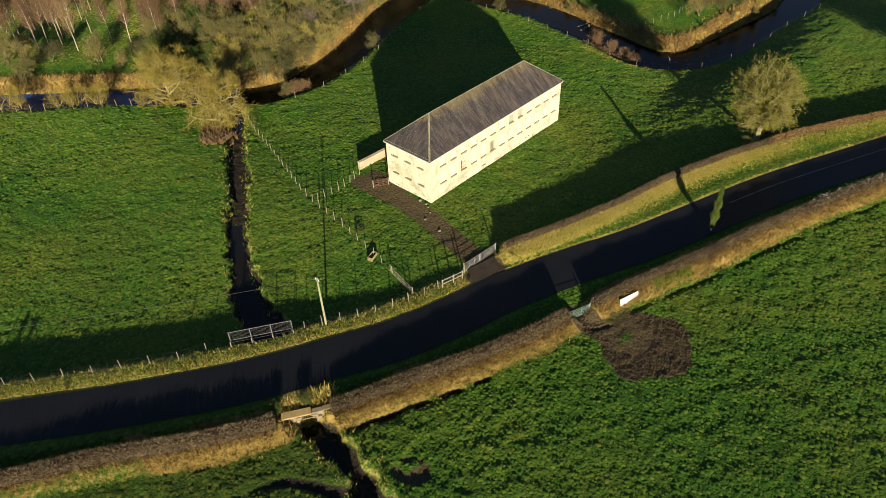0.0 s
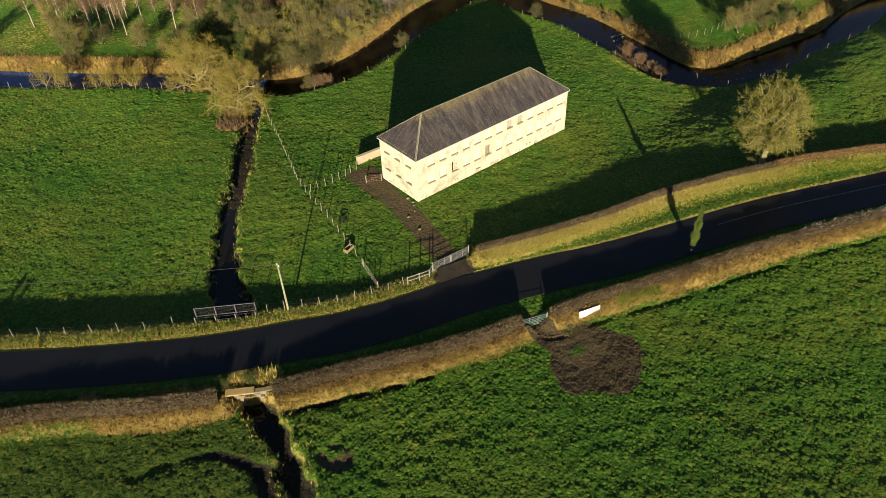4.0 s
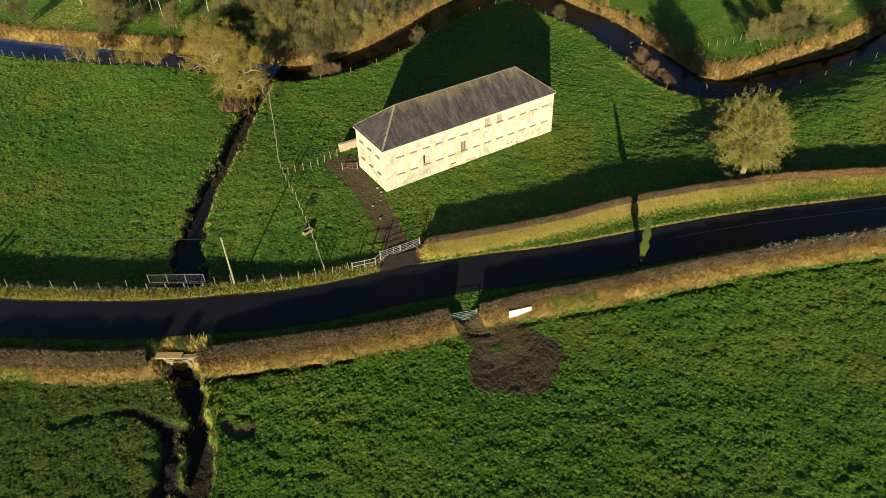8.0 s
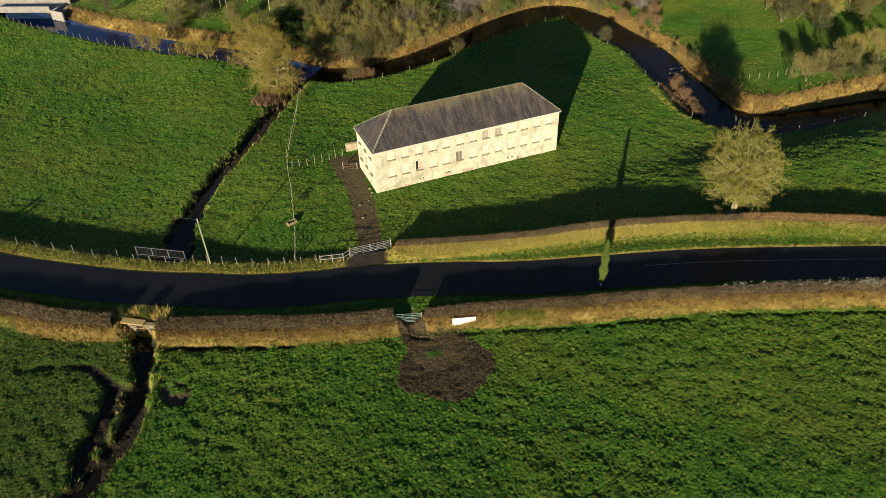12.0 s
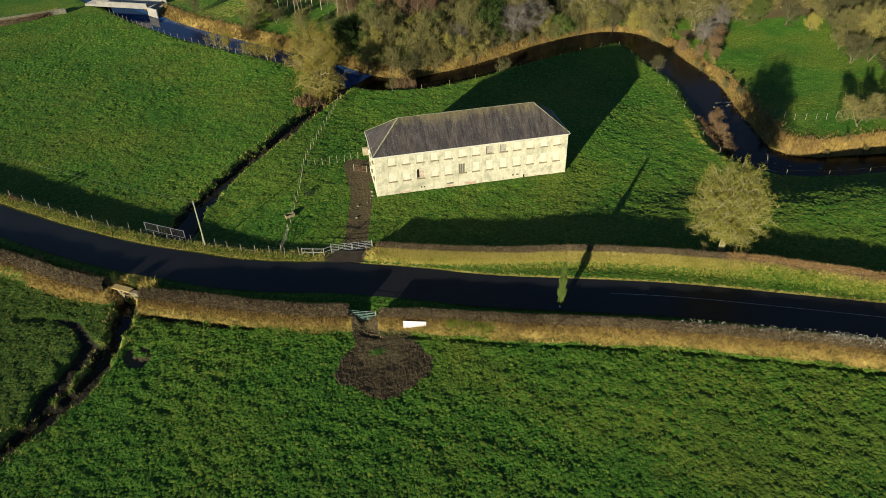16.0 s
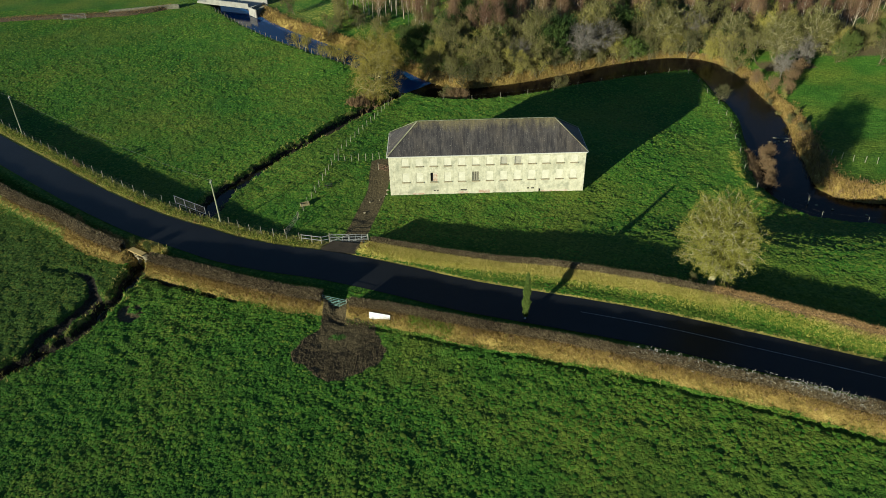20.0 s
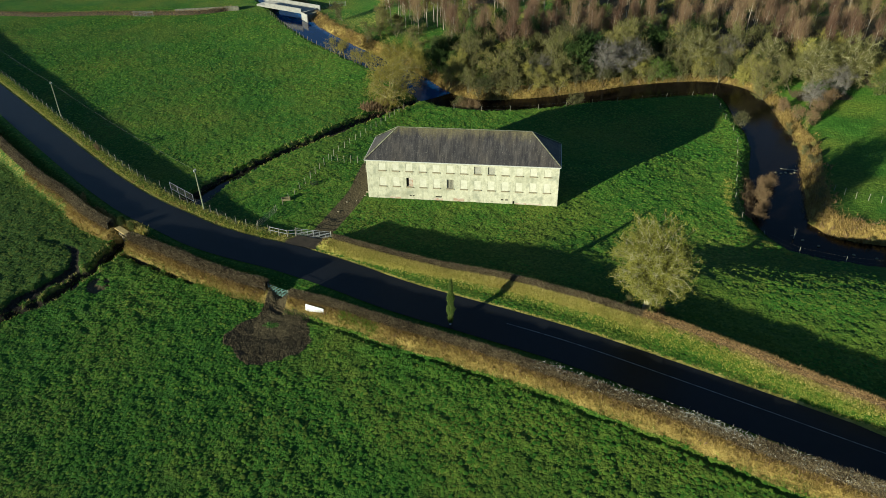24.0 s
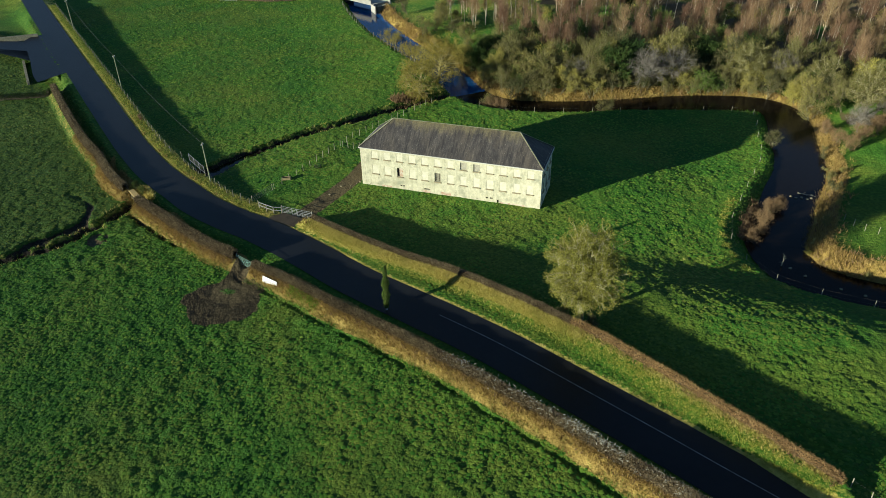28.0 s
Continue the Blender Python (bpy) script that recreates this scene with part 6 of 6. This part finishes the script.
rs = random.Random(3)
stone_me = [mesh_bm("loose_stone", rubble(bmesh.new(), rs, 0.17), M_STONE) for _ in range(4)]
for x, y in ((-0.6, 0.3), (-0.9, -0.3), (-1.5, -1.2), (-3.3, -4.4), (-0.5, 1.4), (-2.8, -1.6)):
    o = new("loose_stone", stone_me[rs.randrange(4)])
    o.matrix_world = pose(x, y, ground_z(x, y) + 0.05, 0, 0, rs.uniform(0, 360)) @ Matrix.Scale(rs.uniform(0.6, 1.3), 4)
    tagged(o, "pale loose stone on the muddy lane", "stone", "loose stones")

ring.scale = (0.7, 0.7, 0.7)

# stone yard wall behind the mill
wall = thing("yard_wall", (-0.4, 12.3, ground_z(-0.4, 12.3)), "low sunlit stone yard wall with a flat coping", "wall", "", -3)
part("wall", boxed((0, 0, -0.4), (6.2, 0.4, 1.05), 0.02), M_SHEET, wall)
for k in range(8):
    part("coping_stone", boxed((k * 0.78 - 0.03, -0.04, 1.055), (k * 0.78 + 0.73, 0.44, 1.17), 0.02), M_SHEET, wall)

# painted middle line on the upper part of the road
line_pts = smooth_line([tuple(p) for p in ROAD if 20 < p[0] < 110], 1.0)
ribbon("road_line", line_pts + normals(line_pts) * 0.5, 0.045, np.interp(line_pts[:, 0], *ROAD_Z) + 0.006, M_LINE, "worn thin white line along the road", "road marking", 2)

# ---------------------------------------------------------------- far bridge and lane
bridge = thing("road_bridge", (-53.6, 105.9, -0.9), "pale concrete road bridge over the river", "bridge", "", -26)
part("deck", boxed((-3, 0, 0.0), (15, 5.2, 0.5), 0.05), M_CONC, bridge)
part("parapet", boxed((0.6, -0.3, 0.1), (14.2, -0.004, 1.25), 0.04), M_CONC, bridge)
part("parapet", boxed((-6, 5.2, 0.1), (16, 5.5, 1.25), 0.04), M_CONC, bridge)
part("abutment", boxed((-3.0, 0.4, -3.0), (0.0, 5.2, -0.004), 0.05), M_OLDWALL, bridge)
part("abutment", boxed((13.6, 0.4, -3.0), (16.5, 5.2, -0.004), 0.05), M_OLDWALL, bridge)
for k in range(8):
    part("coping_stone", boxed((0.6 + k * 1.7, -0.36, 1.254), (2.28 + k * 1.7, 0.06, 1.36), 0.02), M_CONC, bridge)
wing = boxed((0, -0.3, -2.6), (3.6, 0.0, 0.2), 0.04)
bmesh.ops.rotate(wing, verts=wing.verts, cent=(0, 0, 0), matrix=Matrix.Rotation(radians(-22), 3, "Z"))
w_ob = part("wing_wall", wing, M_CONC, bridge)
w_ob.location = (14.2, 0, 0.3)

LANE = [(-150, 93), (-117, 93.2), (-102, 94.4), (-86, 96.2), (-80, 96.6), (-72, 97.2), (-66, 99.5), (-61.5, 103)]
hedge(smooth_line(LANE, 1.2), 1.2, 1.3, "low tangled russet hedge along the far lane", 58, 160, M_RUSSET)
lane_wall = thing("lane_wall", (-76, 98.2, ground_z(-76, 98.2)), "grey field-stone wall along the far lane", "wall", "", 15)
part("wall", boxed((0, -0.25, -0.6), (17, 0.25, 1.0), 0.05), M_OLDWALL, lane_wall)
for k in range(28):
    part("coping_stone", boxed((k * 0.6, -0.28, 1.004), (k * 0.6 + 0.55, 0.28, 1.13 + 0.02 * ((k * 7) % 3)), 0.02), M_OLDWALL, lane_wall)
field_gate((-86.2, 94.6), (-80.8, 95.0), ground_z(-83, 94.8), "galvanised field gate in the far hedge", M_STEEL, 5, 1.4)
field_gate((-35.5, 108.0), (-31, 108.5), ground_z(-33, 108), "galvanised field gate beyond the bridge", M_STEEL, 5, 1.2)

# farm entrance by the junction
kerb = ROAD - normals(ROAD) * 2.2
mouth = [tuple(q) for q in kerb if -104 < q[0] < -77.5][::-1] + [(-106, 45.8), (-104.5, 41.8), (-112, 39.8), (-128, 38.5), (-128, 34), (-112, 35), (-98, 36.2), (-92, 31), (-84, 23.5), (-80, 20.6)]
bm = bmesh.new()
bm.faces.new([bm.verts.new((x, y, float(np.interp(x, *ROAD_Z)) - 0.012)) for x, y in mouth])
bmesh.ops.triangulate(bm, faces=bm.faces[:])
bmesh.ops.recalc_face_normals(bm, faces=bm.faces)
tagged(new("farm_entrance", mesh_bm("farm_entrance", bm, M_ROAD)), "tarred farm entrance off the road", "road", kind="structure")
for a, b, h, label in (((-104.4, 46.2), (-111, 41.2), 0.55, "low mossy stone wall beside the farm drive"), ((-96.8, 33.4), (-84.6, 22.4), 0.6, "low mossy stone wall round the roadside garden")):
    length = math.hypot(b[0] - a[0], b[1] - a[1])
    o = thing("stone_wall", (*a, ground_z(*a)), label, "wall", "farm walls", math.degrees(math.atan2(b[1] - a[1], b[0] - a[0])))
    part("wall", boxed((0, -0.25, -0.6), (length, 0.25, h), 0.05), M_OLDWALL, o)
    for k in range(int(length / 0.55)):
        part("coping_stone", boxed((k * 0.55, -0.26, h + 0.004), (k * 0.55 + 0.5, 0.26, h + 0.09 + 0.015 * ((k * 7) % 3)), 0.02), M_OLDWALL, o)
hedge(smooth_line([(-75.4, 18.6), (-79, 16.4), (-84, 14.0), (-96, 9)], 1.0), 1.1, 1.3, "dark overgrown hedge beside the farm entrance", 59, 400, M_LEAF)
hedge(smooth_line([(-107, 43.6), (-116, 46.5), (-126, 49)], 1.0), 1.0, 1.2, "clipped dark garden hedge by the farm drive", 61, 260, M_LEAF)

# pale lichened twigs and stones at the top of the near hedge
for run, n in ((HEDGE_S[2][30:46], 500), (HEDGE_S[2][44:66], 1500)):
    q = run + normals(run) * 0.1
    rg = np.random.RandomState(90)
    at = rg.randint(0, len(run), n)
    c = q[at] + rg.randn(n, 2) * (0.45, 0.3)
    p = np.column_stack([c, ground_at(c[:, 0], c[:, 1])[0] + rg.uniform(0.5, 1.15, n)])
    d = rg.randn(n, 3) * (1, 1, 0.6)
    d /= np.linalg.norm(d, axis=1)[:, None]
    w = np.cross(d, rg.randn(n, 3))
    w *= (rg.uniform(0.02, 0.045, n) / np.linalg.norm(w, axis=1))[:, None]
    v = np.stack([p - w, p + w, p + d * rg.uniform(0.15, 0.4, n)[:, None]], 1).reshape(-1, 3)
    tagged(new("pale_lichen_twigs", mesh_np("pale_lichen_twigs", v, np.arange(3 * n).reshape(-1, 3), M_LICHEN)), "pale lichened dead twigs in the hedge top", "twigs", kind="stuff")
# water breaking over a low stone sill
for k, (x, y) in enumerate(((60.2, 18.3), (60.9, 18.1), (61.7, 18.4), (62.4, 18.2), (63, 18.5), (58.6, -1.6), (60.2, -2.9), (64, -4.6), (66.5, -5.2))):
    o = new("river_stone", stone_me[k % 4])
    o.matrix_world = pose(x, y, WATER_Z + 0.02, 0, 0, 40 * k) @ Matrix.Scale(1.4, 4)
    tagged(o, "wet pale stone breaking the river surface", "stone", "river stones")

# weeds and small bushes round the culvert
for x, y, s in ((-31.4, -10.9, 0.24), (-29.2, -12.0, 0.25), (-27.4, -14.6, 0.2)):
    tree("culvert_bush", (x, y), rr.uniform(0, 360), s, ivies[0], "low green bramble bush beside the culvert", "bush", "culvert bushes")

rg = np.random.RandomState(33)
gap_xy = np.column_stack([rg.normal(-29.6, 1.4, 700), rg.normal(-12.6, 0.75, 700)])
gap_xy = gap_xy[away(gap_xy[:, 0], gap_xy[:, 1], ROAD, 6)[0] > ROAD_W / 2 + 0.6]
gap_xy = gap_xy[gap_xy[:, 1] + 0.65 * (gap_xy[:, 0] + 30) > -12.9]
tufts("bank_grass", gap_xy, 0.25 + 0.5 * rg.rand(len(gap_xy)), 0.35, 6, M_STRAW, "tall golden grass above the culvert", rg, 0.6, slim=0.35)

# clods on the poached ground inside the field gate
rg = np.random.RandomState(31)
cx, cy = rg.uniform(-9.5, 2.5, 11000), rg.uniform(-37, -23.5, 11000)
cz, _, cs, _ = ground_at(cx, cy)
keep = (cs > 0.5) & ((np.hypot(cx + 4.1, cy + 29.2) > 2.1) | (rg.rand(len(cx)) < 0.3)) & (away(cx, cy, ROAD, 6)[0] > 5)
cx, cy, cz = cx[keep], cy[keep], cz[keep]
m = len(cx)
a = np.arange(5) * 2 * np.pi / 5
far = sstep(np.hypot(cx + 3.9, cy + 29.6), 1.5, 3.6)
rad = (0.05 + 0.1 * far * rg.rand(m))[:, None] * rg.uniform(0.7, 1.3, (m, 5))
ring_v = np.stack([cx[:, None] + np.cos(a) * rad, cy[:, None] + np.sin(a) * rad, np.repeat((cz - 0.02)[:, None], 5, 1)], 2)
top_v = np.stack([cx, cy, cz + rg.uniform(0.02, 0.05, m) + 0.1 * far * rg.rand(m)], 1)[:, None]
v = np.concatenate([ring_v, top_v], 1).reshape(-1, 3)
k = np.arange(5)
faces = (np.arange(m)[:, None, None] * 6 + np.stack([k, (k + 1) % 5, np.full(5, 5)], 1)[None]).reshape(-1, 3)
tagged(new("mud_clods", mesh_np("mud_clods", v, faces, M_MUD)), "trodden brown mud clods inside the field gate", "mud", kind="stuff")

# driftwood and a drowned sapling in the river bend
rd = np.random.RandomState(5)
for x, y, turn, ln, label in ((61.4, 19.7, -30, 2.6, "pale drifted branch lying across the water"), (57.6, -1.2, 60, 1.5, "bleached dead sapling in the shallows")):
    segs, tips = grow(rd, ln, 0.5, 1, (6,), 0.07, 0.25, 0.2, 0.2)
    o = new("driftwood")
    o.matrix_world = pose(x, y, WATER_Z + 0.05, 0, 84 if ln > 2 else 25, turn)
    tagged(o, label, "driftwood", "river driftwood")
    part("branch", limb_mesh("branch", segs, M_POST, 5), None, o)

# unseen ivy-grown trees, added farther up the road's hedge to shade the river field
for x, y, sc in ((63, -53.5, 1.25), (67.5, -55.6, 1.35), (72, -57.4, 1.2), (77, -60, 1.4)):
    tree("unseen_shade_tree", (x, y), rr.uniform(0, 360), sc, rr.choice(ivies), "unseen ivy-grown tree added beside the upper road for its shade", "tree", "upper hedgerow trees")

tree("verge_bush", (-47.8, 11.0), 30, 0.22, russet, "small russet bush on the road verge", "bush")
tree("verge_bush", (-47.1, 10.5), 130, 0.2, russet, "small russet bush on the road verge", "bush")

# scrubby growth round the foot of the hedge tree
for x, y, sc in ((33.6, -24.2, 0.3), (36.9, -25.6, 0.3)):
    tree("hedge_bush", (x, y), rr.uniform(0, 360), sc, scrubs[1], "olive scrub bush at the foot of the ash", "bush", "hedge bushes")

# thicket of bare pinkish-brown stems beyond the river bend
for x, y, sc in ((77, 3.2, 0.42), (79.5, 1.2, 0.5), (82, -0.6, 0.46), (84.5, -1.6, 0.5), (80.6, 3.6, 0.5), (83.6, 1.6, 0.52), (86.6, -3.2, 0.45), (87, 0.6, 0.5)):
    tree("thicket_bush", (x, y), rr.uniform(0, 360), sc, rr.choice(scrubs[:3]), "bare pinkish-brown thicket bush beyond the river", "bush", "river thicket")
